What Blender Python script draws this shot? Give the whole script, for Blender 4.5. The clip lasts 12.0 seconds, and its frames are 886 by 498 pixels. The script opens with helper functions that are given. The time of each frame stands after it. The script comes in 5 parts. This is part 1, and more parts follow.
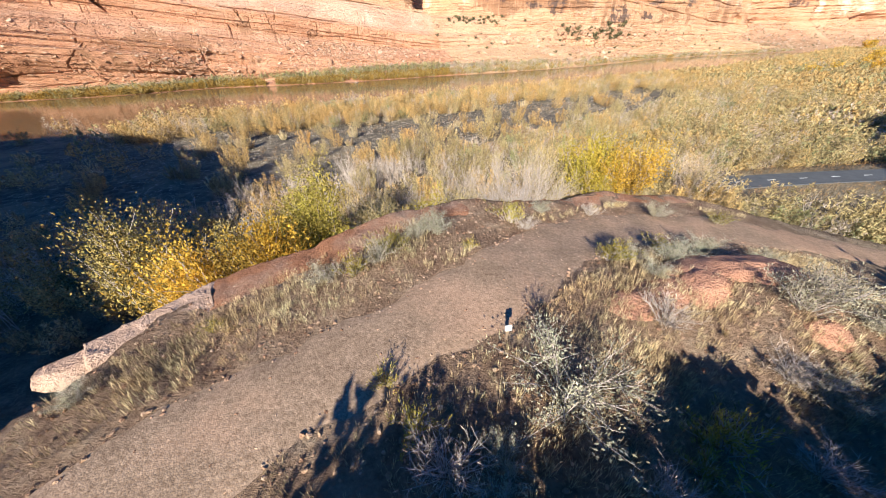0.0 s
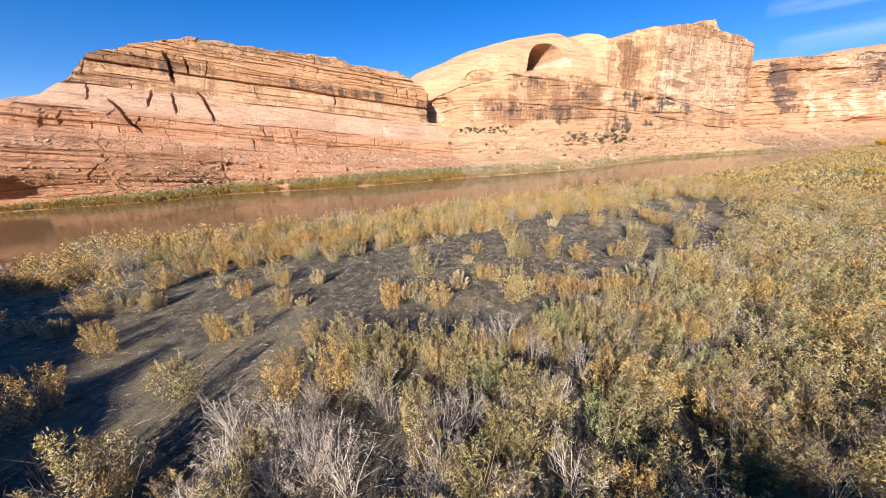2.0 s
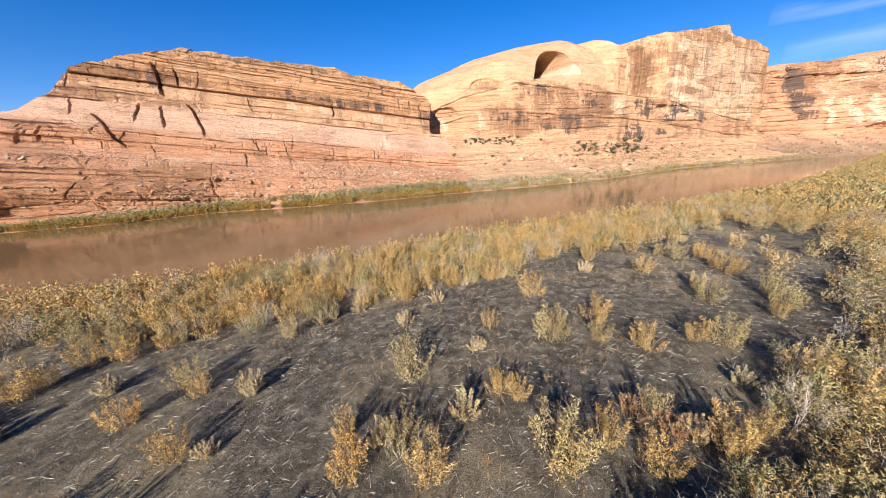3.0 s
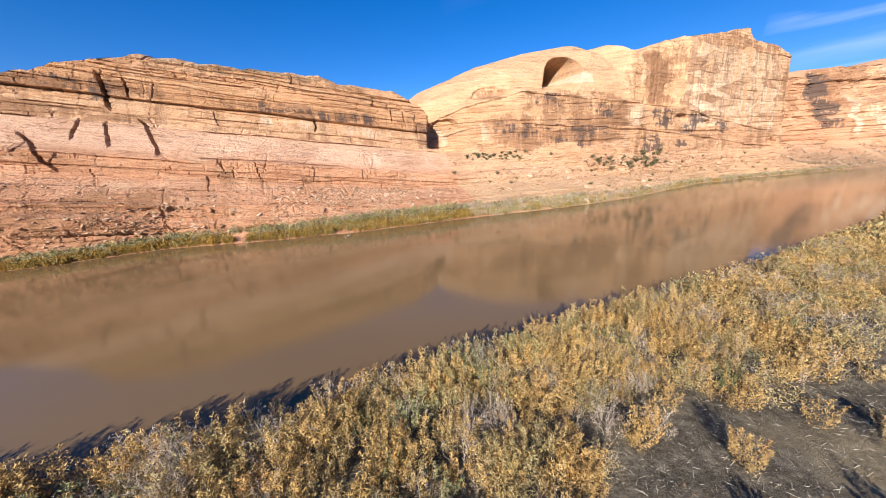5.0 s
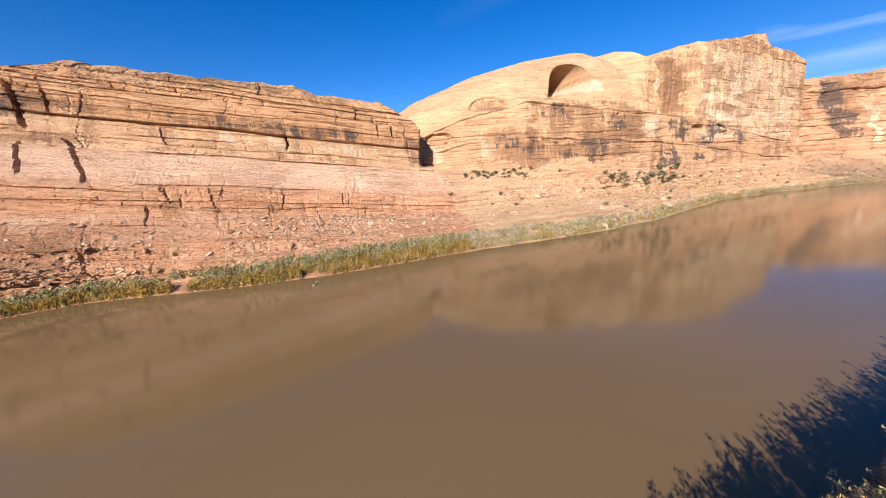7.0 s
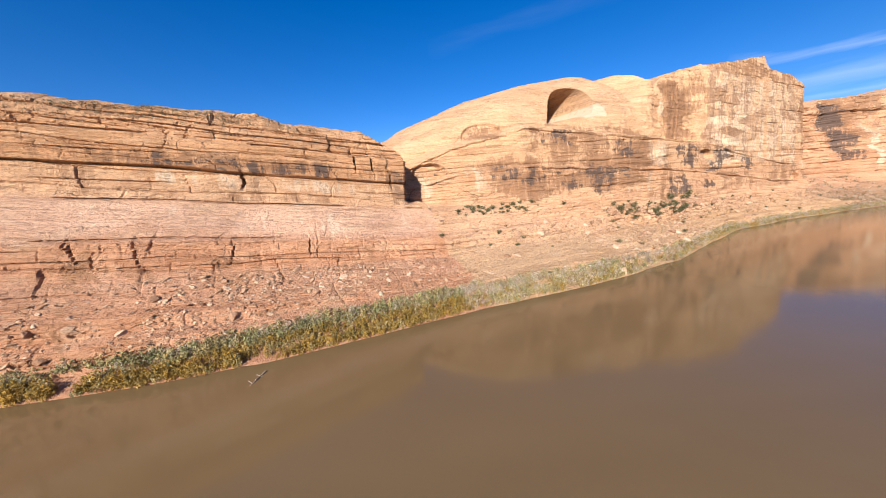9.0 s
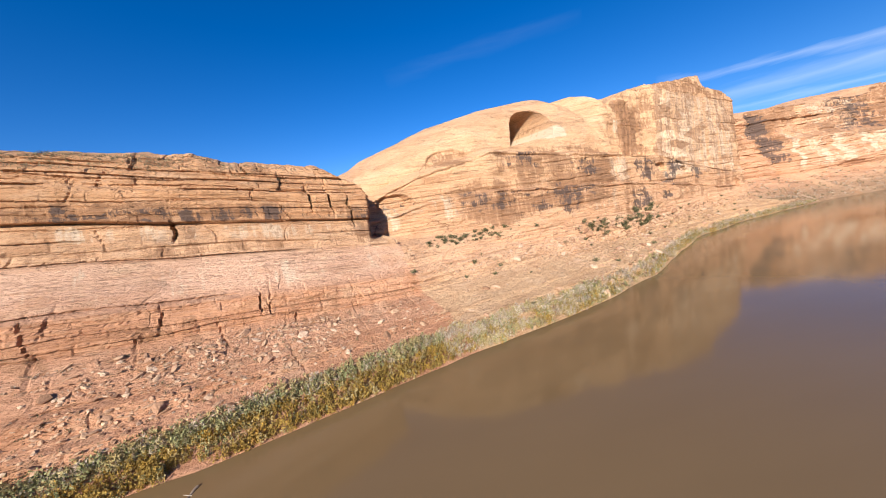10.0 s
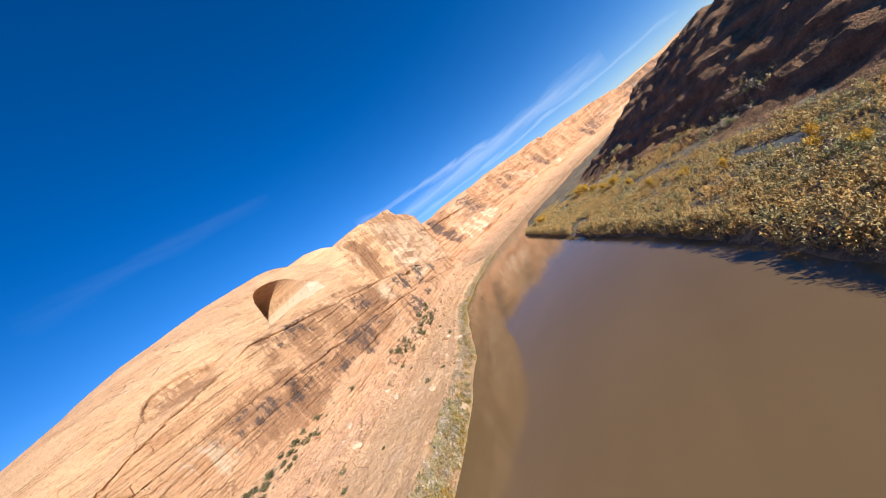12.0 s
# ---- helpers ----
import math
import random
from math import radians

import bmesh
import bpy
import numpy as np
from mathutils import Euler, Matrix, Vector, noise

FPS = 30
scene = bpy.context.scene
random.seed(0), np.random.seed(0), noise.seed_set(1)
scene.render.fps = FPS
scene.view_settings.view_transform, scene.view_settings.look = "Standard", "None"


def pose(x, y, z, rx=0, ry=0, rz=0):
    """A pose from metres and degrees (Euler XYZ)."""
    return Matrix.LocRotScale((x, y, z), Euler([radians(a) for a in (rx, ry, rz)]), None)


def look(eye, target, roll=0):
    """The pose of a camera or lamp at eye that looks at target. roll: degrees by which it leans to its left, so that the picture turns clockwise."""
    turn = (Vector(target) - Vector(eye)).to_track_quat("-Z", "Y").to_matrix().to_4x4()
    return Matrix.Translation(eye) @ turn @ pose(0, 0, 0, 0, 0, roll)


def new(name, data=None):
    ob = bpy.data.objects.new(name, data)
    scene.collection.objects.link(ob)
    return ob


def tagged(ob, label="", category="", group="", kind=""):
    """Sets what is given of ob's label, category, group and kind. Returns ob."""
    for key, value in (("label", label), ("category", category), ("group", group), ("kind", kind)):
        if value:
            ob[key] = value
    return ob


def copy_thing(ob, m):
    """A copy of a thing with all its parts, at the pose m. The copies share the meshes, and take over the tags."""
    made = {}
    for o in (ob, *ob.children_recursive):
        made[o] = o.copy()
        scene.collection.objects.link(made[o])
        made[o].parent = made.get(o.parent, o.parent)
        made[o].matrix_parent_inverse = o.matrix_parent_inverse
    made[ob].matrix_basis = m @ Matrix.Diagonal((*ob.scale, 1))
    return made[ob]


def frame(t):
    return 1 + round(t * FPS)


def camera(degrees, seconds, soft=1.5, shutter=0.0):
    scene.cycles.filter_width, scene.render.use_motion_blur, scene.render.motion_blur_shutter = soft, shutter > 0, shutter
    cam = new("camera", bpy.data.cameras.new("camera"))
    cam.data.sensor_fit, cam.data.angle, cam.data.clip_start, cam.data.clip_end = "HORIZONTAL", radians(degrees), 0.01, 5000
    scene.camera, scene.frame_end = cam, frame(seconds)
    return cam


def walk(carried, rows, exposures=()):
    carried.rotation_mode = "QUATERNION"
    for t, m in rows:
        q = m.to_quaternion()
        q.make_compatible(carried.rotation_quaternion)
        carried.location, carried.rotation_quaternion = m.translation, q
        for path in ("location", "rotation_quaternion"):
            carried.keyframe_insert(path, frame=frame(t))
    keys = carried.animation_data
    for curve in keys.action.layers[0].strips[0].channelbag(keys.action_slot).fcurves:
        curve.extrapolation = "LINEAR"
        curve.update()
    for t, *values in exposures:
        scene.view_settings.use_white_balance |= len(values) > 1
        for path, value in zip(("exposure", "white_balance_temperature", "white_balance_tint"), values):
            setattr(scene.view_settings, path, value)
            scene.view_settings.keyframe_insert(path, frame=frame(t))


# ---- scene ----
cam = camera(110.4, 12.0, soft=1.0)
PATH = [
    (0, (6.99, 25.01, 19.856), (7.029, 26.668, 18.739), -1.3),
    (0.5, (7.511, 29.358, 20.002), (7.511, 31.115, 19.046), -1.8),
    (1, (8.251, 34.745, 20.271), (8.235, 36.579, 19.474), -2.0),
    (1.5, (8.859, 41.905, 20.846), (8.835, 43.783, 20.157), -2.0),
    (2, (9.234, 49.762, 21.68), (9.198, 51.66, 21.051), -2.2),
    (2.5, (9.625, 57.581, 22.814), (9.572, 59.489, 22.217), -2.4),
    (3, (9.956, 65.71, 24.118), (9.889, 67.624, 23.539), -2.7),
    (3.2, (10.121, 68.727, 24.58), (10.054, 70.644, 24.012), -2.8),
    (4.8, (10.963, 95.673, 29.553), (10.886, 97.597, 29.011), -3.3),
    (5, (11.116, 99.015, 29.805), (11.041, 100.943, 29.28), -3.1),
    (5.5, (11.631, 107.144, 31.03), (11.558, 109.076, 30.52), -3.2),
    (6, (11.963, 115.223, 32.495), (11.892, 117.159, 31.997), -3.3),
    (6.5, (12.083, 123.239, 34.271), (12.017, 125.178, 33.785), -3.5),
    (7, (12.335, 131.298, 35.866), (12.273, 133.242, 35.4), -3.6),
    (7.2, (12.263, 134.467, 36.204), (12.202, 136.414, 35.752), -3.8),
    (8.8, (14.558, 159.022, 44.027), (14.528, 160.989, 43.666), -4.0),
    (9, (14.629, 161.903, 44.442), (14.612, 163.874, 44.101), -4.3),
    (9.5, (14.978, 168.828, 46.547), (15.019, 170.806, 46.254), -5.5),
    (10, (15.369, 175.417, 49.263), (15.549, 177.396, 49.039), -8.4),
    (10.3, (15.554, 179.061, 50.756), (15.875, 181.028, 50.587), -11.4),
    (10.5, (15.755, 181.419, 51.535), (16.193, 183.367, 51.416), -13.9),
    (10.9, (16.185, 185.927, 53.553), (16.911, 187.79, 53.518), -20.2),
    (11, (16.411, 187.012, 53.817), (17.214, 188.844, 53.799), -21.9),
    (11.5, (18.019, 192.115, 56.314), (19.218, 193.715, 56.346), -30.9),
    (12, (20.675, 197.935, 58.345), (22.23, 199.193, 58.362), -39.2),
]
walk(cam, [(t, look(eye, target, roll)) for t, eye, target, roll in PATH],
     exposures=[(0, 1.32), (1, 1.12), (5, 1.02), (7.2, 0.99), (9, 0.94), (10.5, 0.92), (12, 0.92)])

# ---- sky and sun ----
SUN_AZ, SUN_EL = radians(15), radians(25)          # light travels towards +y, turned to +x
sun = new("sun", bpy.data.lights.new("sun", "SUN"))
sun.data.energy, sun.data.angle, sun.data.color = 5.0, radians(0.53), (1.0, 0.945, 0.805)
sun_way = Vector((math.sin(SUN_AZ) * math.cos(SUN_EL), math.cos(SUN_AZ) * math.cos(SUN_EL), -math.sin(SUN_EL)))
sun.rotation_mode = "QUATERNION"
sun.rotation_quaternion = sun_way.to_track_quat("-Z", "Y")

world = bpy.data.worlds.new("sky")
scene.world = world
world.use_nodes = True
wt = world.node_tree
wt.nodes.clear()
w_out = wt.nodes.new("ShaderNodeOutputWorld")
w_bg = wt.nodes.new("ShaderNodeBackground")
w_sky = wt.nodes.new("ShaderNodeTexSky")
w_sky.sky_type, w_sky.sun_disc = "NISHITA", False
w_sky.sun_elevation, w_sky.sun_rotation = SUN_EL, math.pi + SUN_AZ
w_sky.altitude, w_sky.air_density, w_sky.dust_density, w_sky.ozone_density = 1300, 1.0, 0.3, 2.0
w_bg.inputs["Strength"].default_value = 0.069
w_sat = wt.nodes.new("ShaderNodeHueSaturation")
w_sat.inputs["Saturation"].default_value = 1.45
wt.links.new(w_sky.outputs[0], w_sat.inputs["Color"])
w_tint = wt.nodes.new("ShaderNodeMix")
w_tint.data_type, w_tint.blend_type = "RGBA", "MULTIPLY"
w_tint.inputs[0].default_value = 1.0
w_tint.inputs[7].default_value = (0.86, 0.88, 1.17, 1)
wt.links.new(w_sat.outputs[0], w_tint.inputs[6])


def wmath(op, a, b=None, kind="ShaderNodeMath"):
    n = wt.nodes.new(kind)
    n.operation = op
    for sock, v in zip(n.inputs, (a, b)):
        if v is None:
            continue
        if isinstance(v, (int, float, tuple)):
            sock.default_value = v
        else:
            wt.links.new(v, sock)
    return n.outputs["Value"] if op == "DOT_PRODUCT" else n.outputs[0]


def heading(az, el):
    az, el = radians(az), radians(el)
    return Vector((math.sin(az) * math.cos(el), math.cos(az) * math.cos(el), math.sin(el)))


# thin cirrus streaks: bands along great circles, frayed by noise
w_co = wt.nodes.new("ShaderNodeTexCoord").outputs["Generated"]
w_map = wt.nodes.new("ShaderNodeMapping")
w_map.inputs["Scale"].default_value = (2, 2, 14)
wt.links.new(w_co, w_map.inputs["Vector"])
w_n = wt.nodes.new("ShaderNodeTexNoise")
w_n.inputs["Scale"].default_value, w_n.inputs["Detail"].default_value = 3.0, 6
wt.links.new(w_map.outputs[0], w_n.inputs["Vector"])
fray = wmath("SUBTRACT", w_n.outputs["Fac"], 0.5)
cloud = None
for (az0, el0), (az1, el1), width, reach, amount in (((44, 13.2), (82, 7.2), 0.014, 0.93, 0.24), ((44, 9.6), (89, 7.4), 0.026, 0.92, 0.26), ((50, 7.6), (95, 5.2), 0.008, 0.90, 0.2), ((2, 23.5), (30, 25.5), 0.024, 0.965, 0.018), ((-42, 9), (-30, 7.5), 0.02, 0.985, 0.12)):
    p, q = heading(az0, el0), heading(az1, el1)
    off = wmath("ABSOLUTE", wmath("ADD", wmath("DOT_PRODUCT", w_co, tuple(p.cross(q).normalized()), "ShaderNodeVectorMath"), wmath("MULTIPLY", fray, 0.05)))
    band = wmath("MAXIMUM", wmath("SUBTRACT", 1.0, wmath("DIVIDE", off, width)), 0.0)
    near = wmath("DOT_PRODUCT", w_co, tuple((p + q).normalized()), "ShaderNodeVectorMath")
    part_of = wmath("MINIMUM", wmath("MAXIMUM", wmath("DIVIDE", wmath("SUBTRACT", near, reach), 1 - reach), 0.0), 1.0)
    streak = wmath("MULTIPLY", wmath("MULTIPLY", band, wmath("POWER", part_of, 0.4)), wmath("MULTIPLY", wmath("ADD", w_n.outputs["Fac"], 0.35), amount))
    cloud = streak if cloud is None else wmath("MAXIMUM", cloud, streak)
w_mix = wt.nodes.new("ShaderNodeMix")
w_mix.data_type = "RGBA"
w_mix.inputs[7].default_value = (9.0, 9.6, 10.4, 1)
wt.links.new(cloud, w_mix.inputs[0])
wt.links.new(w_tint.outputs[2], w_mix.inputs[6])
wt.links.new(w_mix.outputs[2], w_bg.inputs["Color"])
wt.links.new(w_bg.outputs[0], w_out.inputs["Surface"])

# ---- numpy helpers ----
def hash2(i, j, seed=0):
    h = np.sin(i * 127.1 + j * 311.7 + seed * 74.7) * 43758.5453
    return h - np.floor(h)


def vnoise(x, y, seed=0):
    xi, yi = np.floor(x), np.floor(y)
    fx, fy = x - xi, y - yi
    fx, fy = fx * fx * (3 - 2 * fx), fy * fy * (3 - 2 * fy)
    a, b = hash2(xi, yi, seed), hash2(xi + 1, yi, seed)
    c, d = hash2(xi, yi + 1, seed), hash2(xi + 1, yi + 1, seed)
    return (a + (b - a) * fx) * (1 - fy) + (c + (d - c) * fx) * fy


def fbm(x, y, octaves=4, seed=0):
    out, amp = 0, 0.5
    for k in range(octaves):
        out, amp, x, y = out + amp * (vnoise(x, y, seed + k) - 0.5), amp * 0.5, x * 2.03, y * 2.03
    return out


def sstep(a, b, x):
    t = np.clip((x - a) / (b - a), 0, 1)
    return t * t * (3 - 2 * t)


def grid_mesh(name, P, smooth=False):
    """A mesh from a grid of points, shape (rows, columns, 3)."""
    r, c = P.shape[:2]
    q = np.arange(r * c).reshape(r, c)
    F = np.stack([q[:-1, :-1], q[:-1, 1:], q[1:, 1:], q[1:, :-1]], -1).reshape(-1, 4)
    return raw_mesh(name, P.reshape(-1, 3), F, smooth)


def raw_mesh(name, V, F, smooth=False):
    me = bpy.data.meshes.new(name)
    k = F.shape[1]
    me.vertices.add(len(V))
    me.vertices.foreach_set("co", np.ascontiguousarray(V, dtype=np.float32).ravel())
    me.loops.add(F.size)
    me.loops.foreach_set("vertex_index", np.ascontiguousarray(F, dtype=np.int32).ravel())
    me.polygons.add(len(F))
    me.polygons.foreach_set("loop_start", np.arange(0, F.size, k, dtype=np.int32))
    me.polygons.foreach_set("loop_total", np.full(len(F), k, dtype=np.int32))
    me.polygons.foreach_set("use_smooth", np.full(len(F), smooth, dtype=bool))
    me.update(calc_edges=True)
    return me


# ---- materials ----
class Mat:
    """A node material with short-hands."""

    def __init__(self, name):
        self.m = bpy.data.materials.new(name)
        self.m.use_nodes = True
        self.t = self.m.node_tree
        self.bsdf = self.t.nodes["Principled BSDF"]
        self.coord = None

    def node(self, kind, **sets):
        n = self.t.nodes.new(kind)
        for k, v in sets.items():
            if k in n.inputs:
                n.inputs[k].default_value = v
        return n

    def link(self, a, b):
        self.t.links.new(a, b)

    def pos(self, scale=(1, 1, 1), local=False):
        g = self.node("ShaderNodeTexCoord") if local else self.node("ShaderNodeNewGeometry")
        mp = self.node("ShaderNodeMapping")
        mp.inputs["Scale"].default_value = scale
        self.link(g.outputs["Object" if local else "Position"], mp.inputs["Vector"])
        return mp.outputs[0]

    def noise(self, vec, scale, detail=4, rough=0.6, dist=0.0):
        n = self.node("ShaderNodeTexNoise", Scale=scale, Detail=detail, Roughness=rough, Distortion=dist)
        self.link(vec, n.inputs["Vector"])
        return n.outputs["Fac"]

    def ramp(self, fac, stops):
        r = self.node("ShaderNodeValToRGB")
        e = r.color_ramp.elements
        while len(e) < len(stops):
            e.new(0.5)
        for el, (p, c) in zip(e, stops):
            el.position = p
            el.color = (*c, 1) if not isinstance(c, (int, float)) else (c, c, c, 1)
        self.link(fac, r.inputs[0])
        return r.outputs[0]

    def mix(self, fac, a, b, mode="MIX"):
        n = self.t.nodes.new("ShaderNodeMix")
        n.data_type, n.blend_type = "RGBA", mode
        for sock, v in ((n.inputs[0], fac), (n.inputs[6], a), (n.inputs[7], b)):
            if isinstance(v, (int, float)):
                sock.default_value = v
            elif isinstance(v, tuple):
                sock.default_value = (*v, 1)
            else:
                self.link(v, sock)
        return n.outputs[2]

    def math(self, op, a, b=None):
        n = self.t.nodes.new("ShaderNodeMath")
        n.operation = op
        for sock, v in zip(n.inputs, (a, b)):
            if v is None:
                continue
            if isinstance(v, (int, float)):
                sock.default_value = v
            else:
                self.link(v, sock)
        return n.outputs[0]

    def bump(self, height, strength=0.5, distance=0.1):
        b = self.node("ShaderNodeBump", Strength=strength, Distance=distance)
        self.link(height, b.inputs["Height"])
        self.link(b.outputs[0], self.bsdf.inputs["Normal"])

    def done(self, color=None, rough=0.9, spec=0.2):
        if color is not None:
            if isinstance(color, tuple):
                self.bsdf.inputs["Base Color"].default_value = (*color, 1)
            else:
                self.link(color, self.bsdf.inputs["Base Color"])
        self.bsdf.inputs["Roughness"].default_value = rough
        self.bsdf.inputs["Specular IOR Level"].default_value = spec
        return self.m


def mat_sandstone(name, bands):
    """Bedded desert sandstone: colours by height, jointed blocks, seams, stains (dark varnish, pale wash) and painted
    arch shade where the cliff carries them.
    """
    m = Mat(name)
    geo = m.node("ShaderNodeNewGeometry")
    at = m.node("ShaderNodeAttribute")
    at.attribute_name = "stain_shade"
    # along the wall, up the beds
    dot = m.t.nodes.new("ShaderNodeVectorMath")
    dot.operation = "DOT_PRODUCT"
    dot.inputs[1].default_value = (0.901, 0.433, 0)
    m.link(geo.outputs["Position"], dot.inputs[0])
    up = m.math("MULTIPLY", at.outputs["Alpha"], 160.0)

    def wall(su, sz, bend=0.0):
        c = m.node("ShaderNodeCombineXYZ")
        a, b = m.math("MULTIPLY", dot.outputs["Value"], su), m.math("MULTIPLY", up, sz)
        if bend:
            off = m.math("SUBTRACT", m.noise(m.pos((0.22, 0.22, 0.22)), 1.0, 4, 0.6), 0.5)
            a, b = m.math("ADD", a, m.math("MULTIPLY", off, bend * su)), m.math("ADD", b, m.math("MULTIPLY", off, bend * sz))
        m.link(a, c.inputs[0])
        m.link(b, c.inputs[1])
        return c.outputs[0]

    def cells(vec):
        tint, edge = m.node("ShaderNodeTexVoronoi", Scale=1.0), m.node("ShaderNodeTexVoronoi", Scale=1.0)
        edge.feature = "DISTANCE_TO_EDGE"
        m.link(vec, tint.inputs["Vector"])
        m.link(vec, edge.inputs["Vector"])
        sepc = m.node("ShaderNodeSeparateColor")
        m.link(tint.outputs["Color"], sepc.inputs[0])
        return sepc.outputs[0], edge.outputs["Distance"]

    wob = m.noise(m.pos((0.012, 0.012, 0.03)), 1.0, 5, 0.6)
    h = m.math("ADD", at.outputs["Alpha"], m.math("MULTIPLY", m.math("SUBTRACT", wob, 0.5), 0.025))
    col = m.ramp(h, bands)
    broken = m.noise(wall(0.030, 0.08), 1.0, 5, 0.65)
    gate = m.ramp(broken, [(0.40, 0.15), (0.58, 1.0)])
    # beds: long bands of slightly different colour, then thin laminae
    beds = m.noise(wall(0.005, 0.30, 0.8), 1.0, 5, 0.62)
    col = m.mix(0.55, col, m.ramp(beds, [(0.30, (0.80, 0.68, 0.60)), (0.44, (1.0, 0.97, 0.95)), (0.56, (1.04, 1.03, 1.02)), (0.70, (0.90, 0.80, 0.72))]), "MULTIPLY")
    thin = m.noise(wall(0.022, 1.5, 0.5), 1.0, 5, 0.66)
    col = m.mix(m.math("MULTIPLY", gate, 0.7), col, m.ramp(thin, [(0.30, (0.74, 0.62, 0.55)), (0.46, (1.0, 0.98, 0.97)), (0.58, (1.05, 1.04, 1.03)), (0.72, (0.86, 0.77, 0.70))]), "MULTIPLY")
    big_tint, big_edge = cells(wall(0.035, 0.13, 4.0))
    small_tint, small_edge = cells(wall(0.13, 0.45, 2.0))
    col = m.mix(0.35, col, m.ramp(big_tint, [(0.0, (0.82, 0.72, 0.65)), (0.4, (1.0, 0.98, 0.96)), (1.0, (1.05, 1.03, 1.02))]), "MULTIPLY")
    col = m.mix(m.math("MULTIPLY", gate, 0.35), col, m.ramp(small_tint, [(0.0, (0.78, 0.68, 0.61)), (0.35, (0.98, 0.95, 0.93)), (1.0, (1.08, 1.06, 1.04))]), "MULTIPLY")
    rust = m.ramp(m.noise(m.pos((0.05, 0.05, 0.11)), 1.0, 8, 0.70), [(0.54, 0.0), (0.68, 0.5)])
    col = m.mix(rust, col, (0.38, 0.185, 0.092))
    blot = m.noise(m.pos((0.06, 0.06, 0.16)), 1.0, 8, 0.72)
    col = m.mix(m.ramp(blot, [(0.52, 0.0), (0.68, 0.5)]), col, (0.60, 0.425, 0.30))
    # joints and bedding seams: dark, narrow, broken off here and there
    crack = m.math("MULTIPLY", m.ramp(big_edge, [(0.002, 1.0), (0.010, 0.0)]), m.ramp(m.noise(m.pos((0.05, 0.05, 0.08)), 1.0, 4, 0.6), [(0.52, 0.0), (0.58, 0.7)]))
    joint = m.math("MULTIPLY", m.ramp(small_edge, [(0.006, 1.0), (0.030, 0.0)]), m.math("MULTIPLY", gate, m.ramp(m.noise(m.pos((0.2, 0.2, 0.4)), 1.0, 5, 0.7), [(0.52, 0.0), (0.64, 0.5)])))
    seam = m.noise(wall(0.010, 0.42, 0.6), 1.0, 4, 0.62)
    seam = m.math("MULTIPLY", m.ramp(seam, [(0.491, 0.0), (0.498, 0.7), (0.502, 0.7), (0.509, 0.0)]), m.ramp(m.noise(wall(0.03, 0.10), 1.0, 5, 0.7), [(0.45, 0.0), (0.60, 0.8)]))
    fine = m.noise(wall(0.08, 2.4, 0.4), 1.0, 6, 0.7)
    lamina = m.math("MULTIPLY", m.ramp(fine, [(0.32, 0.40), (0.41, 0.0)]), gate)
    dark = m.math("MAXIMUM", m.math("MAXIMUM", crack, joint), m.math("MAXIMUM", seam, lamina))
    speck = m.ramp(m.noise(m.pos((1.0, 1.0, 2.4)), 0.9, 9, 0.80), [(0.36, (0.56, 0.46, 0.40)), (0.47, (0.98, 0.97, 0.96)), (0.66, (1.14, 1.12, 1.09))])
    col = m.mix(0.95, col, speck, "MULTIPLY")
    streak = m.noise(wall(0.085, 0.006, 0.0), 1.0, 5, 0.66)
    narrow = m.noise(wall(0.50, 0.018, 0.0), 1.0, 5, 0.70)
    grain = m.noise(m.pos((0.30, 0.30, 0.11)), 1.0, 10, 0.80)
    streak = m.math("ADD", m.math("MULTIPLY", streak, 0.70), m.math("MULTIPLY", narrow, 0.30))
    sep = m.node("ShaderNodeSeparateColor")
    m.link(at.outputs["Color"], sep.inputs[0])
    pale = m.math("ADD", sep.outputs[1], m.math("ADD", m.math("MULTIPLY", m.math("SUBTRACT", streak, 0.5), 3.2), m.math("MULTIPLY", m.math("SUBTRACT", grain, 0.5), 1.4)))
    col = m.mix(m.math("MULTIPLY", m.ramp(pale, [(0.40, 0.0), (0.66, 0.8)]), m.ramp(sep.outputs[1], [(0.05, 0.0), (0.3, 1.0)])), col, (0.66, 0.51, 0.385))
    brown = m.math("ADD", sep.outputs[0], m.math("ADD", m.math("MULTIPLY", m.math("SUBTRACT", streak, 0.5), 2.6), m.math("ADD", m.math("MULTIPLY", m.math("SUBTRACT", grain, 0.5), 2.4), m.math("MULTIPLY", m.math("SUBTRACT", big_tint, 0.5), 0.5))))
    brown = m.math("MULTIPLY", m.ramp(brown, [(0.40, 0.0), (0.52, 0.55), (0.85, 0.9)]), m.ramp(sep.outputs[0], [(0.05, 0.0), (0.3, 1.0)]))
    col = m.mix(brown, col, m.ramp(grain, [(0.35, (0.20, 0.098, 0.056)), (0.6, (0.33, 0.175, 0.10))]))
    black = m.math("ADD", sep.outputs[2], m.math("ADD", m.math("MULTIPLY", m.math("SUBTRACT", grain, 0.5), 2.6), m.math("ADD", m.math("MULTIPLY", m.math("SUBTRACT", streak, 0.5), 1.6), m.math("MULTIPLY", m.math("SUBTRACT", small_tint, 0.5), 0.5))))
    black = m.math("MULTIPLY", m.ramp(black, [(0.46, 0.0), (0.60, 0.85)]), m.ramp(sep.outputs[2], [(0.05, 0.0), (0.3, 1.0)]))
    col = m.mix(black, col, (0.10, 0.073, 0.068))
    col = m.mix(m.math("MULTIPLY", dark, 0.9), col, (0.13, 0.065, 0.04))
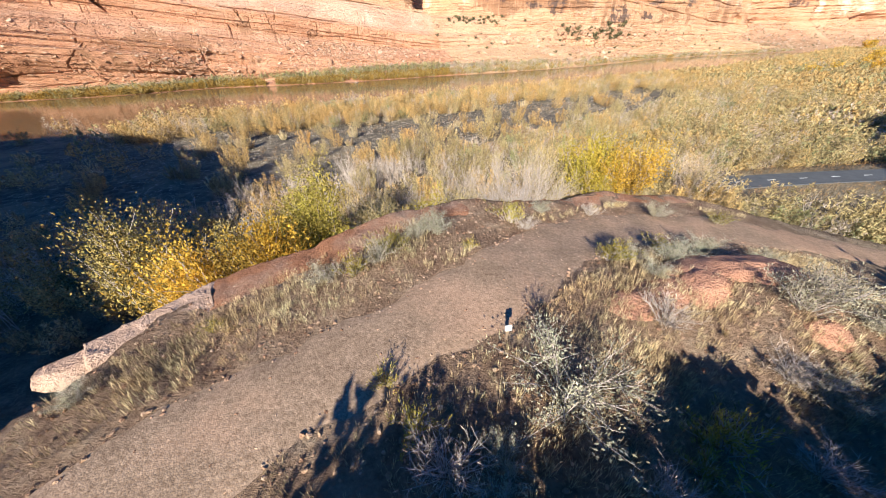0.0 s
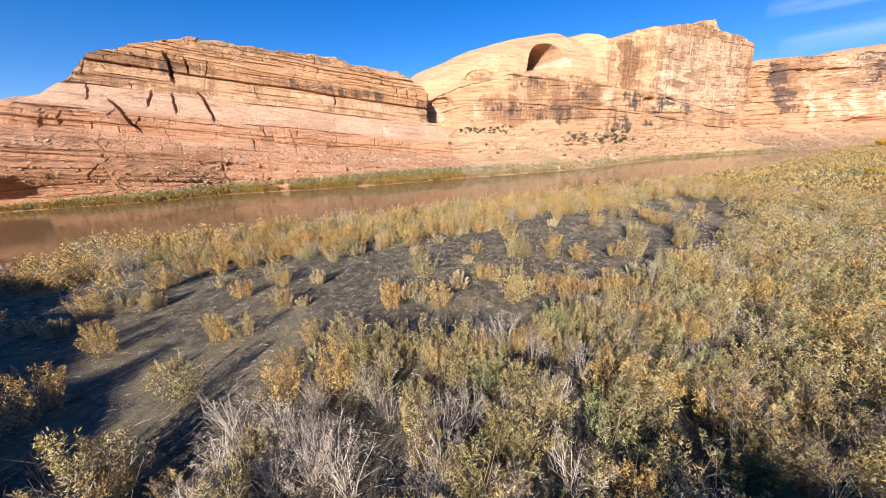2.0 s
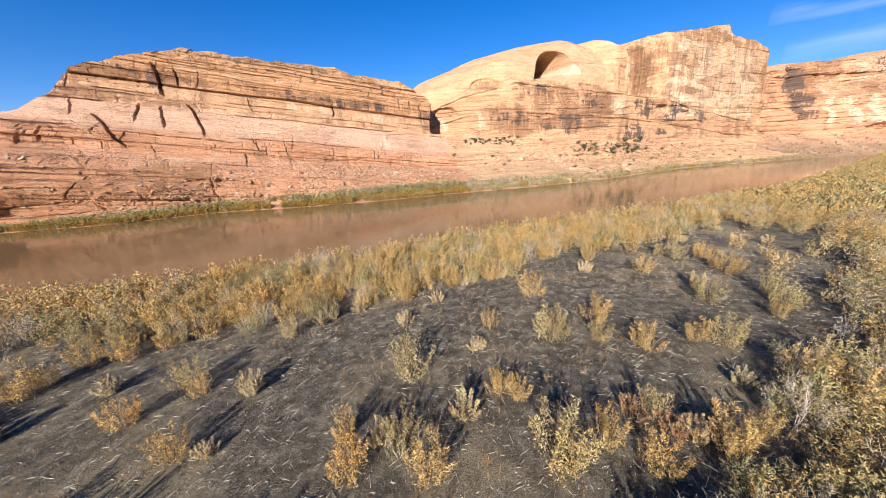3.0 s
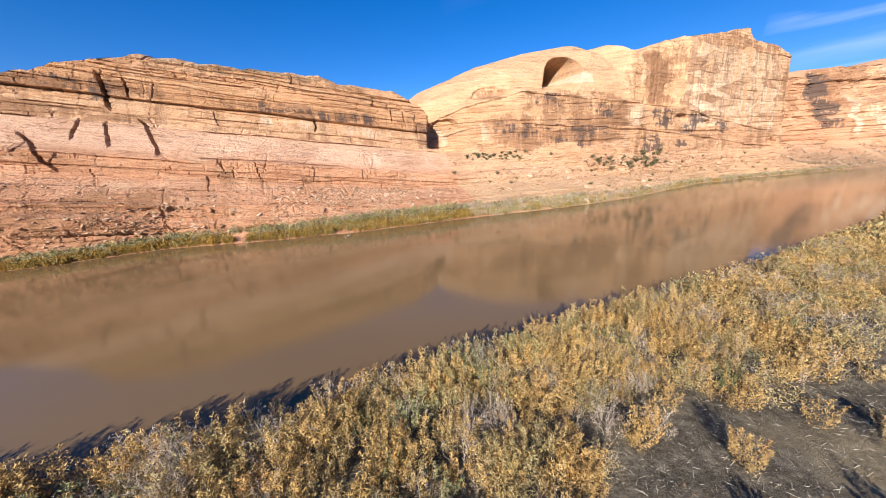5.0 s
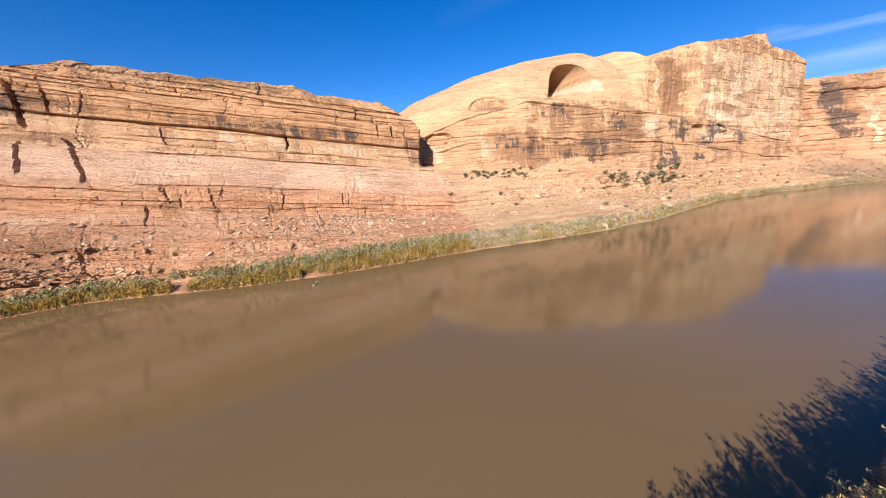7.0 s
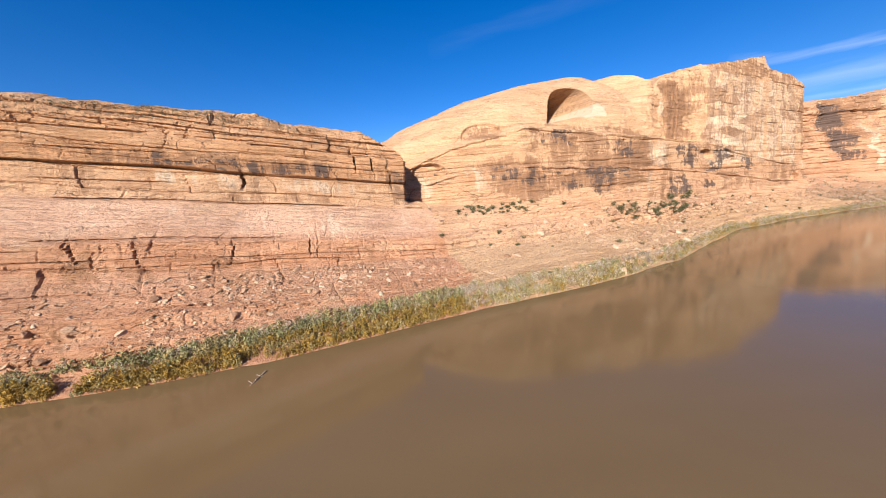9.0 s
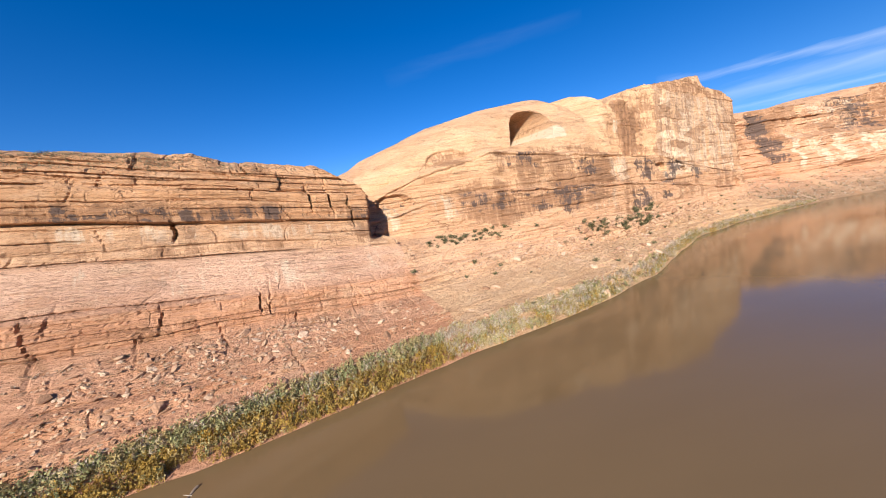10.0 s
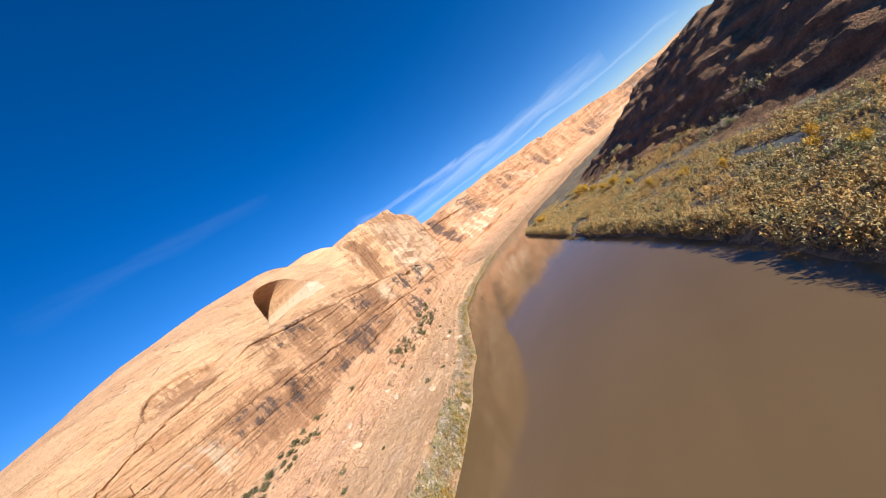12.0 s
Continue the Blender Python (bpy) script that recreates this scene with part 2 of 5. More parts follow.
    rel = m.math("ADD", m.math("MULTIPLY", fine, m.math("MULTIPLY", gate, 0.5)), m.noise(m.pos((1, 1, 2.2)), 0.45, 10, 0.72))
    rel = m.math("SUBTRACT", m.math("ADD", rel, m.math("MULTIPLY", gate, m.math("ADD", m.math("MULTIPLY", small_tint, 0.2), m.math("MULTIPLY", thin, 0.35)))), m.math("MULTIPLY", dark, 0.4))
    m.bump(rel, 1.0, 1.5)
    return m.done(col, 0.92, 0.1)


def mat_rubble(name):
    """Broken sandstone: each piece its own shade from brown to pale pink."""
    m = Mat(name)
    geo, info = m.node("ShaderNodeNewGeometry"), m.node("ShaderNodeObjectInfo")
    k = m.math("FRACT", m.math("ADD", geo.outputs["Random Per Island"], info.outputs["Random"]))
    col = m.ramp(k, [(0.0, (0.25, 0.14, 0.09)), (0.3, (0.38, 0.225, 0.15)), (0.7, (0.49, 0.325, 0.22)), (0.88, (0.55, 0.40, 0.30)), (1.0, (0.34, 0.19, 0.115))])
    n = m.noise(m.pos(), 1.6, 7, 0.74)
    col = m.mix(0.8, col, m.ramp(n, [(0.34, (0.55, 0.46, 0.40)), (0.52, (1.0, 1.0, 1.0)), (0.7, (1.15, 1.12, 1.1))]), "MULTIPLY")
    m.bump(n, 0.9, 0.4)
    return m.done(col, 0.92, 0.12)


ROCK_MESA = mat_sandstone("mesa_sandstone", [(0.0, (0.491, 0.266, 0.171)), (0.08, (0.491, 0.266, 0.168)), (0.13, (0.491, 0.284, 0.193)), (0.155, (0.533, 0.292, 0.184)), (0.205, (0.548, 0.305, 0.193)), (0.24, (0.576, 0.372, 0.280)), (0.30, (0.584, 0.378, 0.278)), (0.315, (0.606, 0.391, 0.258)), (0.375, (0.598, 0.378, 0.238)), (0.40, (0.533, 0.305, 0.174)), (0.46, (0.562, 0.331, 0.193)), (0.6, (0.576, 0.346, 0.206))])
ROCK_DOME = mat_sandstone("dome_sandstone", [(0.0, (0.501, 0.332, 0.205)), (0.12, (0.572, 0.387, 0.247)), (0.22, (0.598, 0.378, 0.251)), (0.4, (0.592, 0.365, 0.226)), (0.55, (0.619, 0.398, 0.248)), (0.9, (0.619, 0.398, 0.251))])

ROCK_FAR = mat_sandstone("far_sandstone", [(0.0, (0.288, 0.192, 0.129)), (0.17, (0.397, 0.253, 0.168)), (0.24, (0.519, 0.305, 0.200)), (0.5, (0.548, 0.318, 0.200)), (0.9, (0.562, 0.339, 0.216))])


def mat_ground():
    """Dark littered silt on the flat, red-brown gravelly soil on the high ground."""
    m = Mat("valley_soil")
    p = m.pos()
    big = m.noise(p, 0.09, 5, 0.6)
    mid = m.noise(p, 0.8, 6, 0.68)
    fine = m.noise(p, 7.0, 6, 0.72)
    litter = m.noise(m.pos((1.6, 5.5, 2.0)), 1.0, 6, 0.8, 2.5)
    litter2 = m.noise(m.pos((7.0, 2.0, 2.0)), 1.0, 6, 0.8, 2.5)
    col = m.ramp(mid, [(0.3, (0.055, 0.045, 0.035)), (0.5, (0.128, 0.106, 0.082)), (0.72, (0.31, 0.262, 0.20))])
    col = m.mix(0.5, col, m.ramp(fine, [(0.35, (0.35, 0.33, 0.32)), (0.6, (1.0, 1.0, 1.0))]), "MULTIPLY")
    lit = m.math("MAXIMUM", m.ramp(litter, [(0.54, 0.0), (0.66, 0.7)]), m.ramp(litter2, [(0.55, 0.0), (0.67, 0.7)]))
    col = m.mix(lit, col, (0.44, 0.38, 0.30))
    col = m.mix(m.ramp(big, [(0.48, 0.0), (0.66, 0.6)]), col, (0.36, 0.28, 0.175))
    red = m.ramp(mid, [(0.3, (0.24, 0.145, 0.096)), (0.55, (0.36, 0.245, 0.17)), (0.75, (0.50, 0.38, 0.275))])
    red = m.mix(0.6, red, m.ramp(fine, [(0.35, (0.4, 0.36, 0.34)), (0.62, (1.0, 1.0, 1.0))]), "MULTIPLY")
    geo = m.node("ShaderNodeNewGeometry")
    spot = m.node("ShaderNodeSeparateXYZ")
    m.link(geo.outputs["Position"], spot.inputs[0])
    high = m.ramp(m.math("DIVIDE", spot.outputs[2], 20.0), [(0.42, 0.0), (0.56, 1.0)])
    col = m.mix(high, col, red)
    m.bump(m.math("ADD", fine, m.math("ADD", mid, litter)), 0.9, 0.2)
    return m.done(col, 0.95, 0.1)


def mat_gravel():
    m = Mat("trail_gravel")
    v = m.node("ShaderNodeTexVoronoi", Scale=30.0)
    m.link(m.pos(), v.inputs["Vector"])
    v2 = m.node("ShaderNodeTexVoronoi", Scale=19.0)
    m.link(m.pos(), v2.inputs["Vector"])
    n = m.noise(m.pos(), 0.7, 6, 0.7)
    col = m.ramp(n, [(0.3, (0.23, 0.165, 0.118)), (0.7, (0.34, 0.25, 0.185))])
    sepc = m.node("ShaderNodeSeparateColor")
    m.link(v2.outputs["Color"], sepc.inputs[0])
    col = m.mix(0.5, col, m.ramp(sepc.outputs[0], [(0.0, (0.55, 0.47, 0.42)), (0.4, (0.9, 0.86, 0.83)), (0.8, (1.05, 1.02, 1.0)), (1.0, (1.5, 1.45, 1.4))]), "MULTIPLY")
    ruts = m.noise(m.pos((1.0, 1.0, 1.0)), 0.35, 4, 0.7)
    col = m.mix(m.ramp(ruts, [(0.45, 0.0), (0.65, 0.5)]), col, (0.40, 0.25, 0.17))
    stone = m.ramp(m.noise(m.pos(), 9.0, 9, 0.82), [(0.35, (0.45, 0.40, 0.37)), (0.5, (0.95, 0.92, 0.9)), (0.68, (1.35, 1.3, 1.25))])
    col = m.mix(0.8, col, stone, "MULTIPLY")
    m.bump(m.math("ADD", m.math("MULTIPLY", v.outputs["Distance"], -1.0), m.math("MULTIPLY", v2.outputs["Distance"], -0.5)), 0.3, 0.02)
    return m.done(col, 0.95, 0.1)


def mat_plain(name, a, b, scale=2.0, rough=0.9, bump=0.4, dist=0.05, spec=0.2):
    m = Mat(name)
    p = m.pos()
    n = m.noise(p, scale, 5, 0.65)
    f = m.noise(p, scale * 9, 4, 0.6)
    col = m.mix(0.35, m.ramp(n, [(0.3, a), (0.7, b)]), m.ramp(f, [(0.3, a), (0.7, b)]))
    m.bump(m.math("ADD", n, f), bump, dist)
    return m.done(col, rough, spec)


def mat_leaf(name, *cols, trans=0.4, local=0.35):
    """Foliage: colour per leaf and per plant, with dark noise for the shade between leaves."""
    m = Mat(name)
    g = m.node("ShaderNodeNewGeometry")
    o = m.node("ShaderNodeTexVoronoi", Scale=0.42)
    m.link(m.pos((1, 1, 0.02)), o.inputs["Vector"])
    spot = m.node("ShaderNodeSeparateColor")
    m.link(o.outputs["Color"], spot.inputs[0])
    r = m.math("FRACT", m.math("ADD", m.math("MULTIPLY", g.outputs["Random Per Island"], local), m.math("MULTIPLY", spot.outputs[0], 1 - local)))
    col = m.ramp(r, [(k / max(1, len(cols) - 1), c) for k, c in enumerate(cols)])
    # tone per plant, its dark end deepened for shade within the shrubs
    col = m.mix(0.8, col, m.ramp(spot.outputs[1], [(0.0, (0.44, 0.42, 0.40)), (0.35, (0.90, 0.88, 0.86)), (0.75, (1.08, 1.06, 1.02)), (1.0, (1.12, 0.96, 0.80))]), "MULTIPLY")
    patch = m.noise(m.pos(), 0.45, 3, 0.6)
    col = m.mix(m.ramp(patch, [(0.38, 0.0), (0.62, 0.7)]), col, cols[-1])
    # clump and leaf noise put the shade between leaves into the colour
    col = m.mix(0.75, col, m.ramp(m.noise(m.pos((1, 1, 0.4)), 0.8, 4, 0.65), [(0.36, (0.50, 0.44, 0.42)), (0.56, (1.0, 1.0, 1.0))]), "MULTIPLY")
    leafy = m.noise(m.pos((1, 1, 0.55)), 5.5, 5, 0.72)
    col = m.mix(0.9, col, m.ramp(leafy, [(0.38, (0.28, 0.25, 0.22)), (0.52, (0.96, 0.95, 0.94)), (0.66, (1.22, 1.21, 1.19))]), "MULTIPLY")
    m.bump(leafy, 0.7, 0.12)
    m.done(col, 0.8, 0.12)
    tr = m.node("ShaderNodeBsdfTranslucent")
    m.link(col, tr.inputs["Color"])
    mx = m.node("ShaderNodeMixShader")
    mx.inputs[0].default_value = trans
    m.link(m.bsdf.outputs[0], mx.inputs[1])
    m.link(tr.outputs[0], mx.inputs[2])
    m.link(mx.outputs[0], m.t.nodes["Material Output"].inputs["Surface"])
    return m.m


def mat_water():
    m = Mat("muddy_river_water")
    n1 = m.noise(m.pos((0.35, 0.9, 1.0)), 1.0, 3, 0.55)
    n2 = m.noise(m.pos((1.6, 3.0, 1.0)), 1.0, 2, 0.5)
    calm = m.noise(m.pos((0.02, 0.05, 1)), 1.0, 3, 0.5)
    h = m.math("MULTIPLY", m.math("ADD", n1, m.math("MULTIPLY", n2, 0.4)), m.ramp(calm, [(0.35, 0.25), (0.65, 1.0)]))
    m.bump(h, 0.15, 0.10)
    big = m.noise(m.pos((0.01, 0.03, 1)), 1.0, 3, 0.5)
    col = m.ramp(big, [(0.3, (0.142, 0.089, 0.044)), (0.7, (0.165, 0.105, 0.053))])
    m.bsdf.inputs["IOR"].default_value = 1.33
    return m.done(col, 0.085, 0.5)


WATER = mat_water()
SOIL = mat_ground()
GRAVEL = mat_gravel()
ASPHALT = mat_plain("worn_asphalt", (0.055, 0.06, 0.068), (0.10, 0.105, 0.115), 1.2, 0.85, 0.3, 0.02)
PAINT = mat_plain("road_paint", (0.62, 0.62, 0.6), (0.78, 0.78, 0.76), 6.0, 0.7, 0.2, 0.005)
ROCK_LOOSE = mat_rubble("loose_sandstone")
# Dark end of the noise stands for hillside shade, light end for sunlit tops.
ROCK_HILL = mat_plain("hillside_rock_and_shade", (0.06, 0.036, 0.023), (0.36, 0.205, 0.118), 0.10, 0.95, 1.0, 2.0)
ROCK_PALE = mat_plain("pale_slickrock", (0.30, 0.185, 0.13), (0.54, 0.375, 0.285), 1.3, 0.9, 0.9, 0.12)
STICK = mat_plain("bleached_wood", (0.42, 0.36, 0.30), (0.68, 0.60, 0.51), 4.0)
LEAF_AMBER = mat_leaf("amber_tamarisk_leaf", (0.50, 0.31, 0.07), (0.56, 0.37, 0.09), (0.40, 0.29, 0.10), trans=0.3)
LEAF_RUST = mat_leaf("rusty_weed", (0.50, 0.31, 0.15), (0.60, 0.42, 0.22), (0.42, 0.24, 0.11))
m = Mat("rim_slickrock")
rim_n = m.noise(m.pos(), 0.30, 7, 0.66)
rim_c = m.ramp(rim_n, [(0.36, (0.40, 0.265, 0.19)), (0.47, (0.37, 0.20, 0.13)), (0.55, (0.36, 0.165, 0.09)), (0.70, (0.29, 0.135, 0.077))])
rim_g = m.noise(m.pos((1, 1, 1)), 9.0, 8, 0.78)
rim_c = m.mix(0.75, rim_c, m.ramp(rim_g, [(0.36, (0.55, 0.48, 0.44)), (0.52, (1.0, 1.0, 1.0)), (0.68, (1.2, 1.17, 1.14))]), "MULTIPLY")
m.bump(m.math("ADD", rim_g, m.noise(m.pos((1, 1, 3)), 2.0, 6, 0.7)), 1.0, 0.14)
ROCK_RIM = m.done(rim_c, 0.92, 0.15)
ROCK_RED = mat_plain("red_slickrock", (0.27, 0.125, 0.08), (0.50, 0.27, 0.18), 1.2, 0.9, 0.9, 0.12)
BARK_GREY = mat_plain("grey_twigs", (0.30, 0.25, 0.225), (0.52, 0.45, 0.41), 3.0)
BARK_BROWN = mat_plain("brown_twigs", (0.15, 0.105, 0.075), (0.30, 0.22, 0.16), 3.0)
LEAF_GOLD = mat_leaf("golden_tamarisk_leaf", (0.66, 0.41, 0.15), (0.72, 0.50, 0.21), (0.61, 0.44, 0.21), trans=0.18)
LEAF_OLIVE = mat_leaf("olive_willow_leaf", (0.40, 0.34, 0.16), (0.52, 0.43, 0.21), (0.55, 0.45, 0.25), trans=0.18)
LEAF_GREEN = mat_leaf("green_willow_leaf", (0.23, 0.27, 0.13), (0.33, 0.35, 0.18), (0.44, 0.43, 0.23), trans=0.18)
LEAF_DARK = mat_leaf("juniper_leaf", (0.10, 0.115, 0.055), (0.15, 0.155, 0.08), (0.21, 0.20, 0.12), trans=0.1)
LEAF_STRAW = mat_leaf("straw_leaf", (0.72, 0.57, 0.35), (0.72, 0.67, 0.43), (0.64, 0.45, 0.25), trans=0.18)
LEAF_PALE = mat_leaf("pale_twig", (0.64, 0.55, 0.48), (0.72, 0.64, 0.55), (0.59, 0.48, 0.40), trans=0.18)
LEAF_SCRUB = mat_leaf("grey_scrub_leaf", (0.20, 0.20, 0.13), (0.28, 0.27, 0.18), (0.34, 0.31, 0.21), trans=0.2)
LEAF_ROSE = mat_leaf("rosy_brush_leaf", (0.42, 0.20, 0.13), (0.50, 0.28, 0.17), (0.46, 0.30, 0.15), trans=0.2)
LEAF_SAGE = mat_leaf("sage_leaf", (0.48, 0.46, 0.34), (0.57, 0.54, 0.41), (0.40, 0.40, 0.29), trans=0.18)
LEAF_YELLOW = mat_leaf("bright_yellow_leaf", (0.82, 0.47, 0.05), (0.82, 0.54, 0.08), (0.74, 0.52, 0.12), trans=0.4)
LEAF_LEMON = mat_leaf("lemon_willow_leaf", (0.56, 0.44, 0.06), (0.64, 0.48, 0.07), (0.48, 0.42, 0.09), trans=0.18)
LEAF_FADED = mat_leaf("faded_willow_leaf", (0.42, 0.33, 0.10), (0.52, 0.38, 0.11), (0.36, 0.31, 0.12), trans=0.18)
LEAF_LIME = mat_leaf("yellow_green_leaf", (0.40, 0.37, 0.09), (0.52, 0.46, 0.12), (0.60, 0.48, 0.11), trans=0.4)

# ---- the plan ----
ALONG, INTO, ORIGIN = np.array((0.901, 0.433)), np.array((-0.433, 0.901)), np.array((-120.0, 226.0))


def far_shore(u):
    return np.interp(u, (-300, -35, 2, 79, 153, 234, 281, 334, 420, 510, 673, 900, 1300, 1560, 1874, 2036, 2180, 2240), (30, -4, 1, -17, -19, -25, -23, -12, 3, 0, -30, -120, -330, -480, -763, -1118, -1742, -2380))


def near_shore(x):
    return np.interp(x, (-900, -110, -60, -30, 0, 39, 75, 126, 156, 193, 265, 441, 600, 1000, 2500), (-200, 97, 110, 121, 133, 151.5, 166.5, 192, 207, 230, 280, 400, 450, 430, 200))


def rim(x):
    return np.interp(x, (-60, -10, -5, -3.2, -2.7, -1.3, 1.7, 5.2, 6.8, 8.4, 11, 14, 17.5, 20, 23, 26, 30, 45, 80), (-40, 2, 13, 24, 27.8, 32.3, 35.0, 37.8, 38.9, 39.6, 39.8, 41.0, 42.8, 43.0, 43.8, 43.0, 41.5, 35, 20))


def trail_y(x):
    return np.interp(x, (-12, -3, 1.2, 3, 5.6, 8.9, 9.9, 11.5, 14, 18, 24, 30, 40), (14, 24, 27.3, 28.8, 30.4, 32.6, 33.6, 35.1, 36.8, 38.3, 38.9, 38.5, 35))


def path_y(x):
    return 54.6 + 0.05 * (x - 40) - 0.0018 * (x - 45) ** 2


def ground_z(x, y):
    s = (near_shore(x) - y) * 0.9
    z = -3 + 3.6 * sstep(-6, 0.5, s) + 3.4 * sstep(0.5, 7, s) + 1.2 * sstep(7, 70, s)
    rough = (fbm(x * 0.06, y * 0.06, 4, 3) * 1.2 + fbm(x * 0.5, y * 0.5, 3, 8) * 0.3) * sstep(2, 12, s)
    near_path = sstep(9, 2.5, np.abs(y - path_y(x))) * sstep(24, 32, x) * sstep(170, 140, x)
    z = (z + rough) * (1 - near_path) + (6.8 + 0.25 * np.sin(x * 0.03)) * near_path
    k = rim(x) - y
    trail = sstep(3.2, 1.4, np.abs(y - trail_y(x)) * 0.8)
    top = 13.3 + fbm(x * 0.15, y * 0.15, 4, 11) * 1.0 * (1 - 0.8 * trail) + fbm(x * 0.9, y * 0.9, 3, 13) * 0.28 * (1 - trail) + 0.05 * np.clip(24 - y, 0, 200)
    top = top + 0.8 * np.exp(-((x - 18) / 5) ** 2 - ((y - 32) / 3) ** 2) * 1.8 - np.interp(x, (9, 14, 22, 30, 45), (0, 0.9, 2.0, 3.6, 5.5))
    knoll = sstep(-1.8, 0.2, k)
    skirt = 2.2 * sstep(-13, -3, k) * (x > -20)
    z = np.where(s > 20, (z + skirt) * (1 - knoll) + np.maximum(top, z) * knoll, z)
    return z


def hill_z(x, y):
    """The rocky hillside on the near side of the valley."""
    s = (near_shore(x) - y) * 0.9
    h1 = sstep(88, 270, s) * (66 + 70 * fbm(x * 0.005, y * 0.005, 5, 21))
    gully = np.abs(fbm(x * 0.012 + 0.004 * y, y * 0.004, 4, 22))
    h1 = h1 + 24 * (0.18 - gully) * sstep(95, 200, s)
    t = h1 / 12 + 1.1 * fbm(x * 0.008, y * 0.008, 5, 24)
    f = t - np.floor(t)
    h1 = 0.66 * h1 + 0.34 * 12 * (np.floor(t) + sstep(0.70, 0.95, f))
    return ground_z(x, y) + (h1 + 15 * fbm(x * 0.04, y * 0.04, 6, 5)) * sstep(130, 260, x) * sstep(88, 120, s) - 1.5 * sstep(96, 88, s) - 1.5 * sstep(190, 150, x)


def gz(x, y):
    return float(ground_z(np.array(float(x)), np.array(float(y))))


def axis(lo, hi, dense_lo, dense_hi, fine, growth=1.05, most=40):
    mid = list(np.arange(dense_lo, dense_hi, fine))
    step, v, up = fine, dense_hi, []
    while v < hi:
        up.append(v)
        step = min(step * growth, most)
        v += step
    step, v, down = fine, dense_lo, []
    while v > lo:
        step = min(step * growth * 1.03, most)
        v -= step
        down.append(v)
    return np.array(down[::-1] + mid + up)


gx, gy = np.meshgrid(axis(-900, 4600, -8, 32, 0.3), axis(-900, 3000, 24, 46, 0.3))
ground = new("ground", grid_mesh("ground", np.stack([gx, gy, ground_z(gx, gy)], -1), True))
ground.data.materials.append(SOIL)
tagged(ground, "dark littered floodplain soil rising to a reddish gravelly knoll", "ground", kind="structure")

hill_x, hill_y = np.meshgrid(np.concatenate([np.arange(150, 620, 3.0), np.arange(620, 2000, 16.0)]), np.arange(-300, 340, 3.0))
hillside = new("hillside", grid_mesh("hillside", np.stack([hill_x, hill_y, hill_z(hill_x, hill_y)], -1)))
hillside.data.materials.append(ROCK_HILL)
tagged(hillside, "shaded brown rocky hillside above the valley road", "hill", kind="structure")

river = new("water", grid_mesh("water", np.stack([*np.meshgrid(np.linspace(-900, 3800, 40), np.linspace(-300, 3000, 40)), np.zeros((40, 40))], -1)))
river.data.materials.append(WATER)
tagged(river, "wide muddy brown river with a calm glossy surface", "river", kind="structure")


def strip(name, xs_, mid, half, lift, material, label, category):
    """A band of road or trail laid on the ground."""
    v = np.linspace(-1, 1, 9)[:, None]
    X = xs_[None, :] + 0 * v
    dy = np.gradient(mid(xs_), xs_)
    ln = np.sqrt(1 + dy * dy)
    w = half(xs_)
    PX = X - v * w * dy / ln
    PY = mid(xs_)[None, :] + v * w / ln
    Z = ground_z(PX, PY) + lift * (1 - np.abs(v) ** 6) - 0.02 * np.abs(v) ** 6
    ob = new(name, grid_mesh(name, np.stack([PX, PY, Z], -1), True))
    ob.data.materials.append(material)
    return tagged(ob, label, category, kind="structure")


trail_ob = strip("trail", np.arange(-10, 36, 0.25), trail_y, lambda x: 1.5 + 1.0 * fbm(x * 0.8, x * 0, 4, 77), 0.05, GRAVEL, "worn gravel trail curving over the knoll", "trail")


# ---- paved path with its broken centre line ----
px = np.arange(32, 150, 0.5)
pv = np.array((-1.55, -1.5, 1.5, 1.55))[:, None]
pz = 6.75 + 0.25 * np.sin(px * 0.03)
path_ob = new("road", grid_mesh("road", np.stack([px + 0 * pv, path_y(px) + pv, pz + np.array((-0.4, 0.14, 0.14, -0.4))[:, None] + 0.0 * px], -1)))
path_ob.data.materials.append(ASPHALT)
tagged(path_ob, "narrow paved cycle path with a broken white centre line", "road", kind="structure")
for a in np.arange(31.0, 140, 3.66):
    q = np.array((a, a + 0.95))
    yy, zz = path_y(q), 6.75 + 0.25 * np.sin(q * 0.03) + 0.146
    V = np.array([(q[0], yy[0] - 0.06, zz[0]), (q[1], yy[1] - 0.06, zz[1]), (q[1], yy[1] + 0.06, zz[1]), (q[0], yy[0] + 0.06, zz[0])])
    dash = new("lane_dash", raw_mesh("lane_dash", V, np.array([[0, 1, 2, 3]])))
    dash.data.materials.append(PAINT)
    dash.parent = path_ob


# ---- cliffs ----
def dip(u):
    """The beds of the mesa sink towards the bend; those beyond lie level."""
    return 0.11 * (np.clip(u, -90, 165) - 60)


def bed_steps(u, z, thick, seed, wander):
    """Beds of uneven thickness: how far each sticks out, and the height within it."""
    zz = z + dip(u) + fbm(u * 0.008, z * 0 + 1, 3, seed) * wander + 1.6 * fbm(u * 0.07, z * 0.05, 4, seed + 17)
    q = zz / thick + 1.6 * fbm(zz * 0.5 / thick, zz * 0, 3, seed + 1)
    i = np.floor(q)
    return i, q - i


